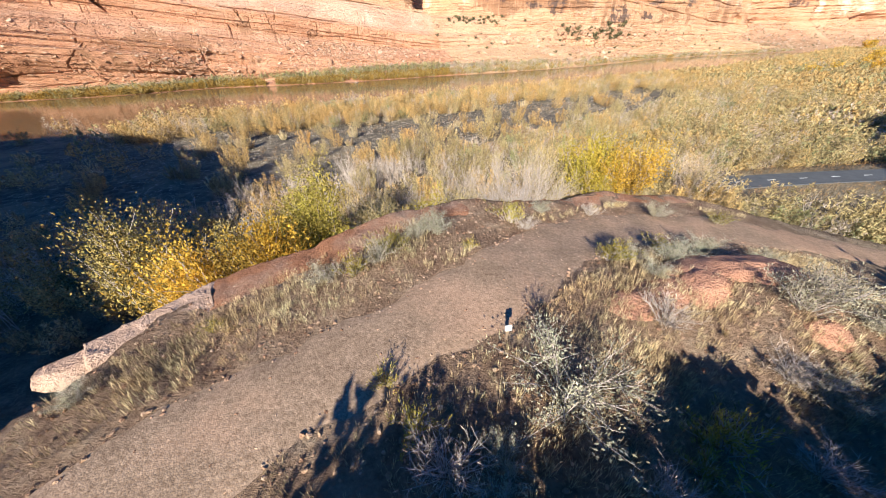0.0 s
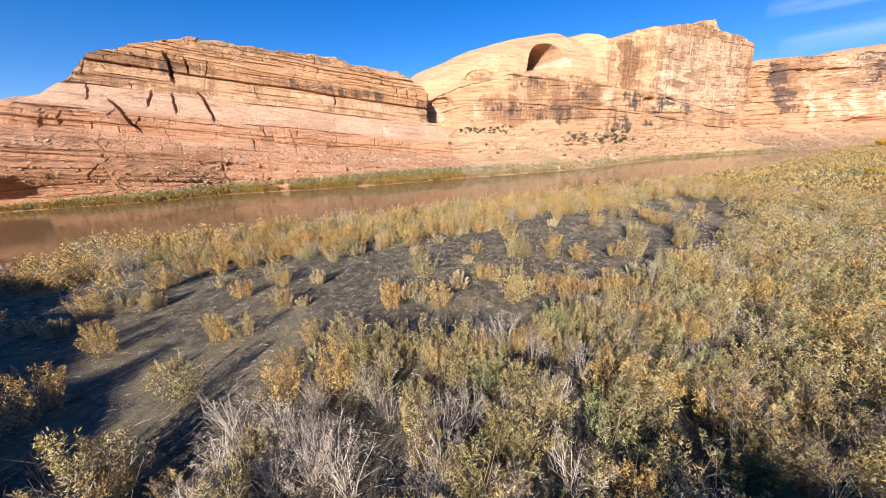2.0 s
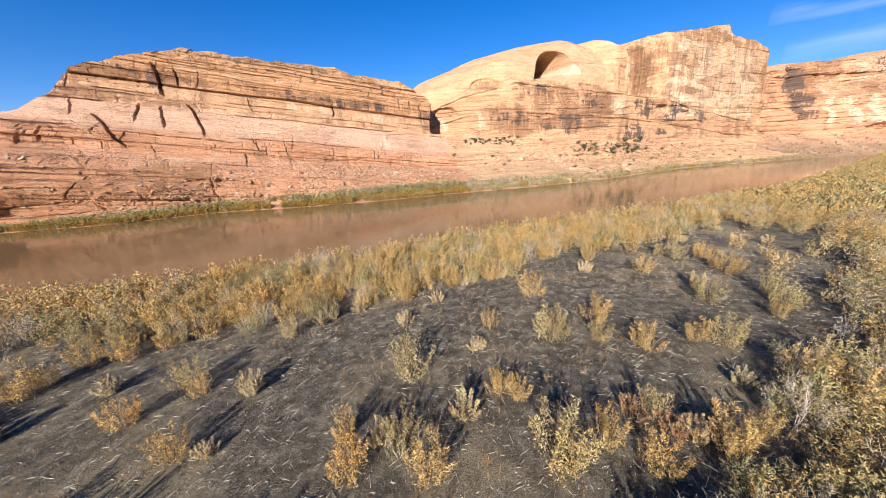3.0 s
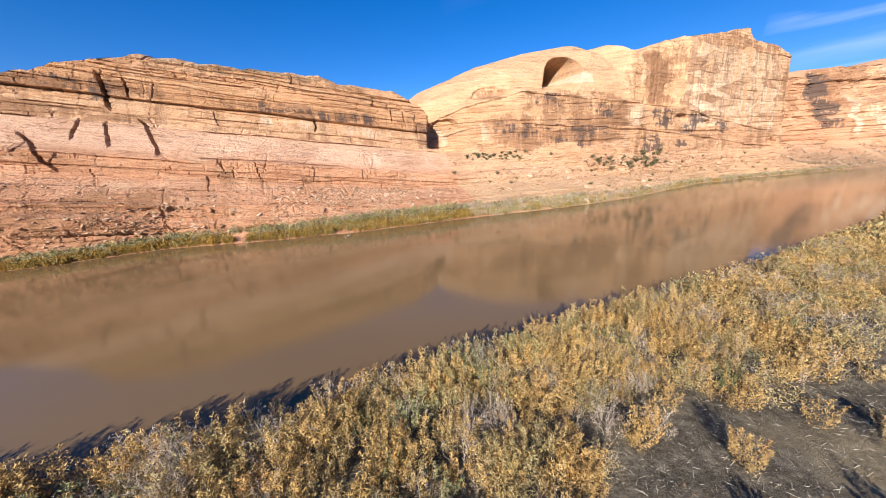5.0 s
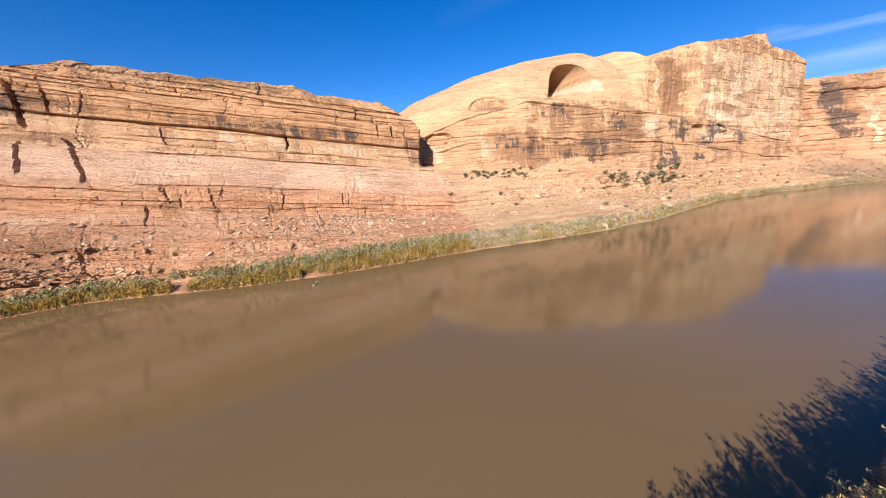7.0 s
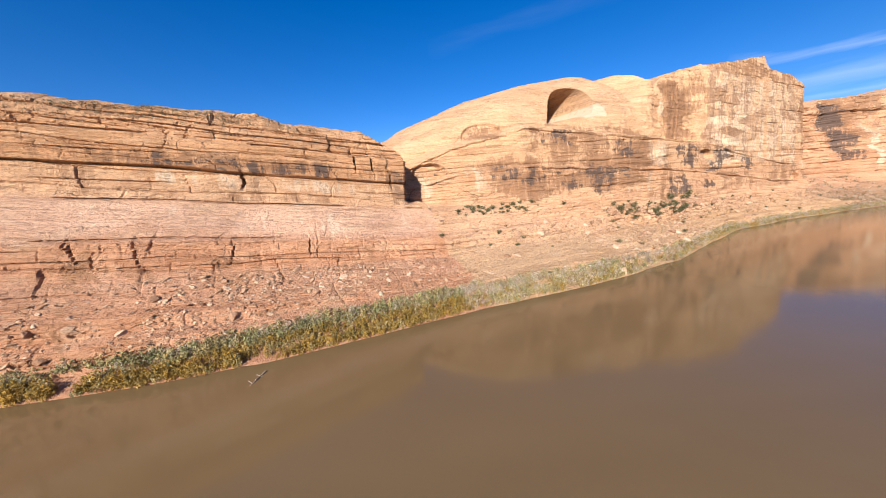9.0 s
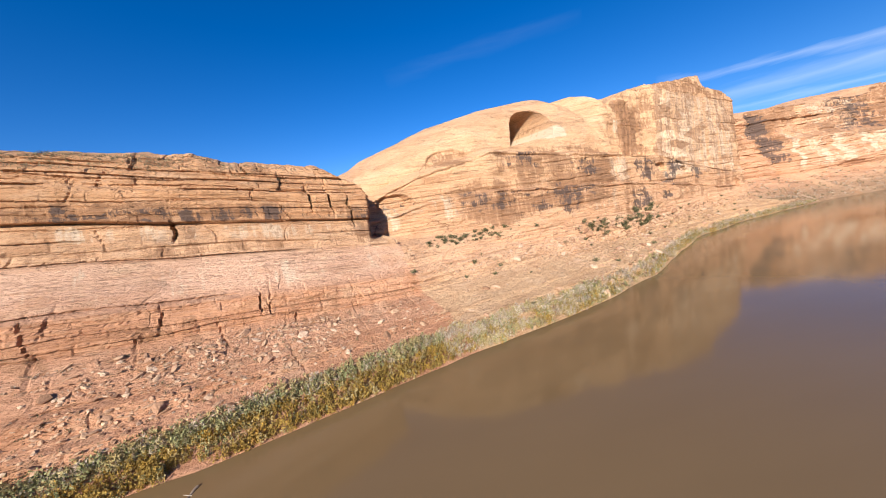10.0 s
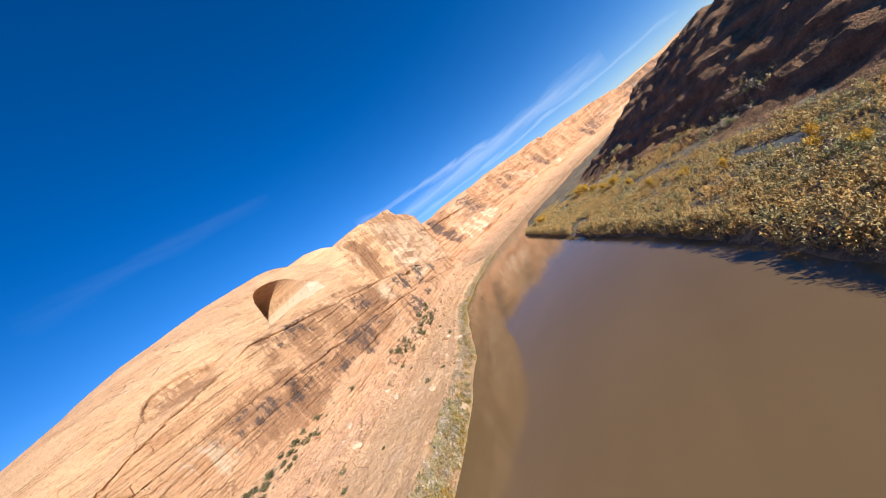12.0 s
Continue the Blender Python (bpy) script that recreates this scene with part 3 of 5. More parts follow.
def rock_relief(u, z, seed, amount=1.0):
    """Beds that stick out or fall back, parted by narrow undercut seams and broken by joints."""
    out = 0
    for thick, push, width, k in ((8.5, 2.3, 34, 0), (2.9, 1.15, 13, 20), (1.15, 0.55, 5.5, 40)):
        i, f = bed_steps(u, z, thick, seed + k, 8)
        here = vnoise(u / (width * 2.2) + i * 7.3, i * 1.7, seed + k + 3)
        w = width * (0.5 + 1.4 * hash2(i, i * 0 + 3, seed + k))
        b = (u + 0.5 * w * fbm(u / w, z * 0.08, 2, seed + k + 2)) / w
        j = np.floor(b)
        block = hash2(i, j, seed + k + 5)
        g = (1 - np.abs(b - j - 0.5) * 2) * w / 2
        crack = sstep(0.55, 0.15, g) * (hash2(j, i, seed + k + 6) > 0.5)
        tall = f * thick
        seam = sstep(0.55, 0.30, tall) * sstep(0.46, 0.62, here)
        bulge = 1 - np.abs(2 * f - 1) ** 3
        out = out + push * ((here - 0.5) * 1.1 + (block - 0.5) * 0.9 + 0.25 * bulge - 0.7 * crack - 0.72 * seam)
    return amount * out + 3.0 * fbm(u * 0.03, z * 0.03, 4, seed + 9) + 0.9 * fbm(u * 0.25, z * 0.25, 4, seed + 12)


def low_depth(u, z):
    """The stepped profile from the river to the top: ledges, rubble slope, lower wall, pale slab, bench and upper walls."""
    zz = z + dip(u) * sstep(5, 18, z) + 2.5 * fbm(u * 0.02, u * 0 + 4, 3, 84)
    d = np.interp(zz, (-2, 0, 2, 8, 9, 13, 14, 23, 24, 34, 35, 37, 48.6, 49.4, 61.6, 62.6, 74, 75, 80, 85, 93), (-3, 0, 9, 12, 17, 19.5, 23, 36.5, 38, 40.5, 43, 46, 53.5, 56, 59.2, 57.6, 58.8, 62, 65, 69, 77))
    # long undercut seams between the thick beds
    for at_z, tall, deep, k in ((49.3, 0.7, 2.2, 1), (62.3, 0.9, 1.5, 2), (56.2, 0.4, 1.2, 3), (35.2, 0.6, 1.6, 4), (28.6, 0.4, 1.0, 5), (67.5, 0.4, 0.9, 6), (75.2, 0.6, 1.8, 7), (79.6, 0.5, 1.5, 8), (83.0, 0.4, 1.2, 9), (13.6, 0.6, 1.6, 10), (8.6, 0.6, 1.5, 11), (5.2, 0.4, 1.0, 12)):
        e = zz + 0.8 * fbm(u * 0.05, u * 0 + k, 3, 130 + k) - at_z
        d = d + deep * sstep(-tall, -0.6 * tall, e) * sstep(0.12, 0, e) * sstep(0.28, 0.45, vnoise(u * 0.03, u * 0 + k, 150 + k))
    w = sstep(0, 30, z)
    return d + far_shore(u) * (1 - w) - 14 * w


def roughness(z):
    """How broken each level of the mesa is."""
    return np.interp(z, (0, 23, 24, 34, 36, 38, 48, 50, 52, 61, 63, 73, 75, 95), (0.7, 0.5, 0.6, 0.6, 0.4, 0.14, 0.14, 0.5, 0.32, 0.34, 0.45, 0.5, 0.95, 1.0))


def slope_relief(u, z):
    """Ledges and rubble on the lower slope."""
    ledge = rock_relief(u, z, 1) * (0.30 + 0.45 * sstep(0.45, 0.65, vnoise(u * 0.02, z * 0.12, 80)))
    return ledge + 1.6 * fbm(u * 0.16, z * 0.3, 4, 81)


def curtain(name, u, depth, top, rows, material, label, back=120, rise=6.0, base=-2.0):
    """A cliff: for each place u along the shore a profile d(z), then a cap that runs back."""
    v = np.linspace(0, 1, rows)[:, None]
    U = u[None, :] + 0 * v
    T = top(u)[None, :]
    Z = base + (T - base) * v
    D = depth(U, Z, T)
    k = np.linspace(0, 1, 26)[1:, None]
    capD = D[-1:] + back * k ** 1.5
    capZ = T + rise * sstep(0, 0.4, k) + fbm(U[:25] * 0.03, capD * 0.03, 4, 40) * 5 * sstep(0, 0.15, k) - 30 * sstep(0.5, 1, k)
    U, D, Z = np.vstack([U, U[:25]]), np.vstack([D, capD]), np.vstack([Z, capZ])
    P = ORIGIN + U[..., None] * ALONG + D[..., None] * INTO
    ob = new(name, grid_mesh(name, np.concatenate([P, Z[..., None]], -1)))
    ob.data.materials.append(material)
    rgb = np.zeros((*U.shape, 4))
    rgb[..., 3] = (Z + dip(U) * sstep(5, 18, Z)) / 160
    fu, fz = fbm(U * 0.05, Z * 0.05, 4, 95), fbm(U * 0.06, Z * 0.06, 4, 96)
    for kind, u0, u1, z0, z1, amount in STAINS_AND_SHADE:
        edge_u, edge_z = min(14, 0.3 * (u1 - u0)), min(5, 0.25 * (z1 - z0))
        wu, wz = U + min(30, 0.6 * (u1 - u0)) * fu, Z + min(16, 0.6 * (z1 - z0)) * fz
        if name == "cliff_mesa":
            wz = wz + dip(U)
        zone = sstep(u0 - edge_u, u0 + edge_u, wu) * sstep(u1 + edge_u, u1 - edge_u, wu) * sstep(z0 - edge_z, z0 + edge_z, wz) * sstep(z1 + edge_z, z1 - edge_z, wz)
        rgb[..., kind] = np.maximum(rgb[..., kind], amount * zone)
    rgb[rows:, :, :3] = 0
    att = ob.data.attributes.new("stain_shade", "FLOAT_COLOR", "POINT")
    att.data.foreach_set("color", rgb.astype(np.float32).ravel())
    return tagged(ob, label, "cliff", kind="structure")


# stains on the walls, and shade painted inside the great arch: 0 brown varnish, 1 pale wash, 2 black varnish; along,
# up, strength
BROWN, PALE, BLACK = 0, 1, 2
STAINS_AND_SHADE = [(BROWN, 205, 335, 40, 66, 0.70), (BROWN, 235, 335, 62, 82, 0.64), (BROWN, 366, 413, 76, 121, 0.86), (BROWN, 612, 652, 58, 136, 0.68), (BROWN, 520, 612, 122, 146, 0.54), (BROWN, 413, 510, 112, 154, 0.48), (BROWN, 520, 560, 90, 142, 0.52), (BROWN, 330, 660, 28, 74, 0.42),
          (BLACK, 245, 302, 40, 56, 0.58), (BLACK, 205, 245, 48, 60, 0.44), (BLACK, 290, 316, 60, 72, 0.57), (BLACK, 240, 262, 70, 82, 0.52), (BLACK, 358, 396, 54, 72, 0.60), (BLACK, 422, 450, 57, 67, 0.68), (BLACK, 408, 432, 47, 59, 0.68), (BLACK, 466, 500, 47, 61, 0.62),
          (BLACK, 347, 376, 30, 45, 0.68), (BLACK, 395, 415, 34, 42, 0.57), (BLACK, 626, 648, 62, 100, 0.52), (BLACK, 170, 190, 50, 62, 0.42),
          # Brown at 256-300, 97-117 puts the great arch's inner shade into the colour.
          (PALE, 428, 615, 64, 134, 0.62), (BROWN, 425, 615, 72, 146, 0.56), (PALE, 400, 620, 52, 66, 0.55), (PALE, 360, 380, 92, 106, 0.62), (PALE, 160, 212, 44, 62, 0.52), (PALE, 328, 348, 50, 76, 0.66), (PALE, 300, 340, 34, 50, 0.40), (PALE, 280, 306, 91, 101, 1.0), (BROWN, 256, 300, 97, 117, 0.57), (BROWN, 198, 222, 77, 88, 0.52), (PALE, 540, 640, 46, 56, 0.50),
          (BROWN, -60, 160, 62, 69, 0.64), (BROWN, -60, 30, 50, 62, 0.50), (BLACK, -40, -14, 60, 70, 0.50), (BROWN, 70, 160, 52, 62, 0.42), (BROWN, 20, 150, 21, 31, 0.40), (BLACK, 40, 160, 62, 68, 0.42), (BROWN, -60, 160, 76, 92, 0.33), (BROWN, -60, 160, 50, 54, 0.38),
          (BROWN, -60, 40, 2, 18, 0.40), (PALE, 20, 150, 36, 48, 0.28), (PALE, 40, 150, 55, 61, 0.45), (BROWN, 640, 1000, 70, 150, 0.52), (BLACK, 708, 722, 52, 124, 0.85), (PALE, 735, 800, 40, 90, 0.60), (BROWN, 1000, 2240, 60, 240, 0.55)]
far_rng = random.Random(3)
for k in range(46):
    at_u, low, tall = 740 + 1450 * far_rng.random() ** 1.4, far_rng.uniform(36, 110), far_rng.uniform(25, 70)
    wide = far_rng.uniform(10, 45) * (1 + at_u / 1500)
    STAINS_AND_SHADE.append((far_rng.choice((BROWN, BLACK, PALE, PALE)), at_u, at_u + wide, low, low + tall, far_rng.uniform(0.42, 0.62)))


def mesa_top(u):
    t = np.interp(u, (-170, -98, -75, -63, -53, -36, -22, -7, 25, 85, 98, 133, 150, 157, 160), (34, 46, 55, 65, 77, 83, 88, 91, 89, 88, 83, 79, 69, 57, 44))
    return t + fbm(u * 0.15, u * 0, 4, 60) * 4 + 1.5 * (np.floor(3 * vnoise(u * 0.11, u * 0, 67)) / 3 - 0.4) * sstep(-20, -40, u)


def mesa_depth(u, z, t):
    d = low_depth(u, z)
    d = d + 26 * sstep(149, 160, u + 0.10 * (60 - z)) * sstep(40, 44, z)
    for c, w, lo, hi, slope in ((-17.1, 1.2, 65, 80, -0.08), (-8.5, 0.6, 70, 78, -0.08), (-28.9, 0.9, 51, 58, 0.19), (-18.1, 0.8, 47, 57, -0.11), (-1.6, 0.9, 42, 58, -0.4), (-39.8, 0.9, 37, 52, -0.72), (-65, 0.6, 40, 46, 0.0), (-72, 0.5, 38, 44, 0.1), (-55, 0.5, 54, 60, 0.0), (76, 0.8, 54, 59.5, 0.0), (42.8, 0.32, 28, 37, -0.1), (71, 0.35, 27, 33, 0.05), (27, 0.3, 30, 39, -0.35), (98, 0.4, 24, 30, 0.0), (124, 0.6, 60, 70, 0.0), (133, 0.6, 58, 68, -0.15), (141, 0.5, 50, 66, -0.1)):
        e = (u - c - slope * (z - (lo + hi) / 2) + 2.2 * fbm(z * 0.3, z * 0, 3, int(90 + c) % 97)) / (0.8 * w)
        d = d + min(6, 7 * w) * sstep(1.0, 0.45, np.abs(e)) * sstep(lo - 2, lo + 3, z) * sstep(hi + 3, hi - 3, z)
    wall = sstep(20, 26, z)
    return d - (rock_relief(u, z, 1) * roughness(z + dip(u) * sstep(5, 18, z) + 2.5 * fbm(u * 0.02, u * 0 + 4, 3, 84)) * wall + slope_relief(u, z) * (1 - wall)) * sstep(-1, 3, z)


def main_top(u):
    t = np.interp(u, (140, 163, 176, 188, 232, 271, 318, 345, 353, 360, 367, 379, 395, 417, 452, 482, 502, 520, 524, 531, 545, 588, 612, 630, 642, 648, 652, 656), (78, 89, 93, 101, 117, 128, 137, 131, 121, 118, 121, 127, 132, 136, 141, 145, 150, 154, 153, 147, 143, 143.5, 140, 136, 130, 123, 110, 104))
    return t + fbm(u * 0.1, u * 0, 4, 61) * 3.5 * sstep(330, 380, u)


def tiers(u):
    """The two ledges that run round the foot of the tower and the dome."""
    a = np.interp(u, (156, 185, 230, 300, 354, 409, 472, 574, 640), (60, 72, 82, 76, 74, 72, 63, 52, 50))
    b = np.interp(u, (160, 185, 230, 305, 401, 532, 640), (50, 56, 58, 54, 48, 36, 31))
    return a + 2 * fbm(u * 0.06, u * 0, 3, 34), b + 2 * fbm(u * 0.07, u * 0, 3, 35)


def main_depth(u, z, t):
    foot = np.interp(u, (140, 165, 190, 225, 260, 300, 340, 400, 480, 560, 630, 648, 658), (66, 64, 48, 34, 30, 24, 19, 21, 23, 24, 26, 34, 64))
    bench = np.interp(u, (140, 210, 260, 320, 380, 460, 560, 700), (42, 38, 34, 32, 26, 20, 16, 16))
    low = np.minimum(low_depth(u, z), foot - 1 + 0 * z)
    flat = sstep(bench - 5, bench, z)
    low = low * (1 - flat) + (foot - 1) * flat
    wall = foot + 0.06 * (z - bench)
    tower = sstep(335, 362, u)
    hi, lo = tiers(u)
    for edge_z, back in ((lo, 3.2), (hi, 1.5 * tower)):
        wall = wall + back * sstep(edge_z, edge_z + 1.2, z) + 1.2 * sstep(edge_z - 2.2, edge_z - 1.8, z) * sstep(edge_z - 0.6, edge_z - 1.0, z) * (0.4 + vnoise(u * 0.05, u * 0, 36))
    zr = hi * (1 - tower) + 70 * tower
    q = np.clip((z - zr) / np.maximum(t - zr, 5), 0, 1)
    dome = wall + (1 - tower) * (66 * (1 - np.sqrt(1 - 0.985 * q * q)) + 9 * sstep(zr, zr + 4, z))
    # the tower: a set-back panel, then the tall face with its upright arrises
    tow = np.interp(u, (340, 354, 364, 410, 420, 445, 500, 560, 620, 640, 646, 651, 660), (36, 39, 40, 41, 35, 28.5, 27, 27, 26, 28, 33, 60, 80)) + 0.02 * (z - 70)
    for w, push, k in ((30, 2.6, 1), (11, 1.5, 2)):
        b = (u + 0.35 * w * fbm(u / w * 0.7, z * 0.015, 3, 37 + k)) / w
        j = np.floor(b)
        tow = tow + push * (hash2(j, j * 0 + k, 38) - 0.5) + 0.7 * push * sstep(0.10, 0.03, np.abs(b - j - 0.5)) * (hash2(j, j, 39 + k) > 0.65)
    tow = tow - 4 * sstep(105, 68, z) * sstep(425, 470, u) * sstep(648, 620, u) + 2.5 * sstep(t - 7, t, z) + 2.5 * sstep(t - 24, t - 27, z) * sstep(425, 450, u) * sstep(640, 620, u)
    tow = tow + 4 * sstep(1.1, 0.7, np.sqrt(((u - 466) / 7) ** 2 + ((z - 137 - 0.1 * (u - 466)) / 2) ** 2))
    up_tower = tower * sstep(hi - 0.3, hi + 1.0, z)
    dome = dome * (1 - up_tower) + np.maximum(tow, wall) * up_tower
    d = np.where(z < bench, low, dome)
    # the great arch, deep and shaded, and the shallow one beside it
    arch = np.sqrt(((u - 271 - 0.55 * (z - 87)) / 17) ** 2 + (np.maximum(z - 99, 0) / 16.5) ** 2)
    floor_z = 87 + 0.17 * (u - 254)
    hollow = sstep(1.03, 0.97, arch) * sstep(floor_z - 0.3, floor_z + 0.3, z)
    d = d + hollow * np.maximum(foot + 96 - 0.6 * np.maximum(u - 276, 0) - 4 * sstep(98, 93, z) - d, 0)
    small = np.sqrt(((u - 209) / 13) ** 2 + ((z - 79) / 9) ** 2)
    d = d + 2.5 * sstep(1.05, 0.85, small) * sstep(78, 78.6, z)
    for c, h, w, e in ((172, 58, 9, 6), (410, 60, 10, 6), (455, 56, 8, 5), (604, 32, 12, 9), (640, 36, 9, 9)):
        d = d + 4.5 * sstep(1.1, 0.9, np.sqrt(((u - c) / w) ** 2 + ((z - h) / e) ** 2)) * (z > h - e * 0.3)
    flow = 0.58 - 0.36 * sstep(zr, zr + 8, z) * (1 - tower) - 0.17 * tower * sstep(60, 70, z)
    wl = sstep(bench - 3, bench + 2, z)
    rel = rock_relief(u, z, 1, 0.95 * flow) * wl + slope_relief(u, z) * (1 - wl)
    return d - rel * (1 - 0.75 * hollow) * sstep(-1, 3, z) + 0.5 * sstep(162, 158, u)


def far_top(u):
    notch = (vnoise(np.floor(u / 34 + fbm(u * 0.02, u * 0, 3, 64)), u * 0, 65) - 0.5) * 16
    return np.interp(u, (625, 660, 706, 710, 731, 777, 900, 1110, 1500, 1874, 2036, 2180, 2240), (112, 119, 120, 127, 128, 126, 136, 150, 174, 174, 152, 170, 190)) + (fbm(u * 0.012, u * 0, 6, 62) * 30 + notch) * sstep(760, 900, u) + 3 * fbm(u * 0.15, u * 0, 3, 66)


def far_depth(u, z, t):
    s = far_shore(u)
    wall = s + 45 * sstep(632, 600, u) + np.interp(u, (625, 640, 700, 718, 727, 740, 760, 2600), (80, 76, 72, 74, 56, 62, 56, 80)) + 75 * fbm(u * 0.011, z * 0.004, 6, 70) * sstep(740, 860, u)
    r = np.clip(z / 36, 0, 1)
    d = np.where(z < 36, s + (wall - s) * r, wall + 0.14 * (z - 36) + 9 * sstep(80, 90, z))
    d = d + 9 * sstep(1.1, 0.8, np.sqrt(((u - 792) / 13) ** 2 + ((z - 30) / 12) ** 2)) * (z > 24)
    b = u / 42 + fbm(u * 0.03, z * 0.01, 3, 67)
    d = d + 20 * (hash2(np.floor(b), u * 0, 68) - 0.5) * sstep(36, 44, z) * sstep(740, 800, u) - 6 * sstep(64, 60, z) * sstep(30, 40, z)
    return d - rock_relief(u, z, 9, 1.9) * sstep(10, 36, z)


cliff_mesa = curtain("cliff_mesa", np.concatenate([np.arange(-200, -62, 1.0), np.arange(-62, 162, 0.5)]), mesa_depth, mesa_top, 290, ROCK_MESA, "orange bedded sandstone mesa with dark cracks and ledges above a river")
cliff_main = curtain("cliff_main", np.concatenate([np.arange(156, 420, 0.65), np.arange(420, 658, 0.9)]), main_depth, main_top, 300, ROCK_DOME, "pale orange sandstone dome and tower with alcove and dark varnish streaks", back=160, rise=2.0)
cliff_far = curtain("cliff_far", np.concatenate([np.arange(575, 1000, 1.6), np.arange(1000, 1800, 3.0), np.arange(1800, 2240, 2.0)]), far_depth, far_top, 110, ROCK_FAR, "long wall of orange sandstone cliffs beside the river", back=260)


def slope_point(u, z):
    """A place on the lower slope of the far bank."""
    a, b = np.array(float(u)), np.array(float(z))
    d = float(mesa_depth(a, b, None) if u < 158 else main_depth(a, b, main_top(a)))
    p = ORIGIN + u * ALONG + d * INTO
    return p[0], p[1]


def slope_points(U, Z):
    """The same for many places at once."""
    d = np.where(U < 158, mesa_depth(U, Z, None), main_depth(U, Z, main_top(U)))
    P = ORIGIN + U[:, None] * ALONG + d[:, None] * INTO
    return P[:, 0], P[:, 1]


# the cliffs behind the start of the flight, whose shade lies on the floodplain
def south_top(x):
    h = np.interp(x, (-400, -150, -91, -64, -47, -36, -29, -25, 10, 20, 27, 35, 57, 81, 150, 420, 700), (90, 75, 65, 60, 54, 48.5, 42, 17, 17, 20, 40, 50, 62, 67, 75, 90, 60))
    return h + fbm(x * 0.1, x * 0, 4, 63) * 5


sx, sv = np.meshgrid(np.arange(-400, 700, 3.0), np.linspace(0, 1, 26))
sz = 8 + (south_top(sx) - 8) * np.minimum(sv / 0.6, 1) + 10 * np.maximum(sv - 0.6, 0)
sy = -25 - 0.12 * (sz - 8) - 300 * np.maximum(sv - 0.6, 0) + rock_relief(sx, sz, 14) * 0.8
cliff_south = new("cliff_south", grid_mesh("cliff_south", np.stack([sx, sy, sz], -1)))
cliff_south.data.materials.append(ROCK_MESA)
tagged(cliff_south, "orange sandstone cliffs that shade the floodplain", "cliff", kind="structure")


# ---- rocks ----
def rock_mesh(name, seed, flat=0.7, sub=2):
    """An angular boulder: an icosphere cut by random planes."""
    r = np.random.default_rng(seed)
    bm = bmesh.new()
    bmesh.ops.create_icosphere(bm, subdivisions=sub, radius=1)
    cuts = [(Vector(r.normal(0, 1, 3)).normalized(), r.uniform(0.45, 0.8)) for _ in range(9)]
    for v in bm.verts:
        for nrm, dist in cuts:
            over = v.co.dot(nrm) - dist
            if over > 0:
                v.co -= nrm * over
        v.co += Vector(r.normal(0, 0.02, 3))
        v.co.z *= flat
    me = bpy.data.meshes.new(name)
    bm.to_mesh(me)
    bm.free()
    return me


rr = np.random.default_rng(9)
ROCKS = [rock_mesh("boulder", 100 + k, rr.uniform(0.5, 0.95)) for k in range(9)]
for me in ROCKS:
    me.materials.append(ROCK_LOOSE)
for k in range(298):
    u = rr.uniform(170, 620) if k % 3 else rr.uniform(-60, 160)
    z = rr.uniform(2.5, 20) if u < 160 else rr.uniform(2.0, 30 - 0.03 * (u - 160))
    if u > 160 and rr.random() < 0.75:
        u, z = rr.normal(315, 55), rr.uniform(2, 28)
    x, y = slope_point(u, z)
    size = 0.6 + 1.7 * rr.random() ** 2.4 if u < 160 else 0.9 + 2.2 * rr.random() ** 2
    b = new("boulder", ROCKS[k % 9])
    b.matrix_basis = Matrix.Translation((x, y, z - 0.1 * size)) @ pose(0, 0, 0, rr.uniform(-25, 25), rr.uniform(-25, 25), rr.uniform(0, 360)) @ Matrix.Diagonal((size * rr.uniform(0.8, 1.5), size, size * rr.uniform(0.6, 1.1), 1))
    tagged(b, "pinkish sandstone boulder lying on the far slope" if u < 160 else "pale orange sandstone boulder among the talus", "boulder", "boulders on the far slope")
# two that stand out: the upright brown block and the pale rock at the water
for u, z, size, label in ((71, 9.3, 2.6, "upright brown sandstone block standing on the slope"), (234, 0.6, 3.2, "pale sandstone block standing at the water's edge")):
    x, y = slope_point(u, z)
    b = new("boulder", ROCKS[3])
    b.matrix_basis = pose(x, y, z + size * 0.3, 12, 8, 40) @ Matrix.Diagonal((size * 0.7, size * 0.6, size, 1))
    tagged(b, label, "boulder", "boulders on the far slope")


def scatter_mesh(name, protos, places, material, label, category):
    """Many small rocks joined into one mesh. places: x, y, z, turn, size, kind."""
    V, F, n = [], [], 0
    for x, y, z, turn, size, kind in places:
        pv, pf = protos[int(kind)]
        c, s_ = np.cos(turn), np.sin(turn)
        w = pv * size
        V.append(np.stack([w[:, 0] * c - w[:, 1] * s_ + x, w[:, 0] * s_ + w[:, 1] * c + y, w[:, 2] + z], -1))
        F.append(pf + n)
        n += len(pv)
    ob = new(name, raw_mesh(name, np.vstack(V), np.vstack(F)))
    ob.data.materials.append(material)
    return tagged(ob, label, category, kind="stuff")


def as_arrays(me):
    v = np.zeros(len(me.vertices) * 3)
    me.vertices.foreach_get("co", v)
    return v.reshape(-1, 3), np.array([p.vertices[:] for p in me.polygons])


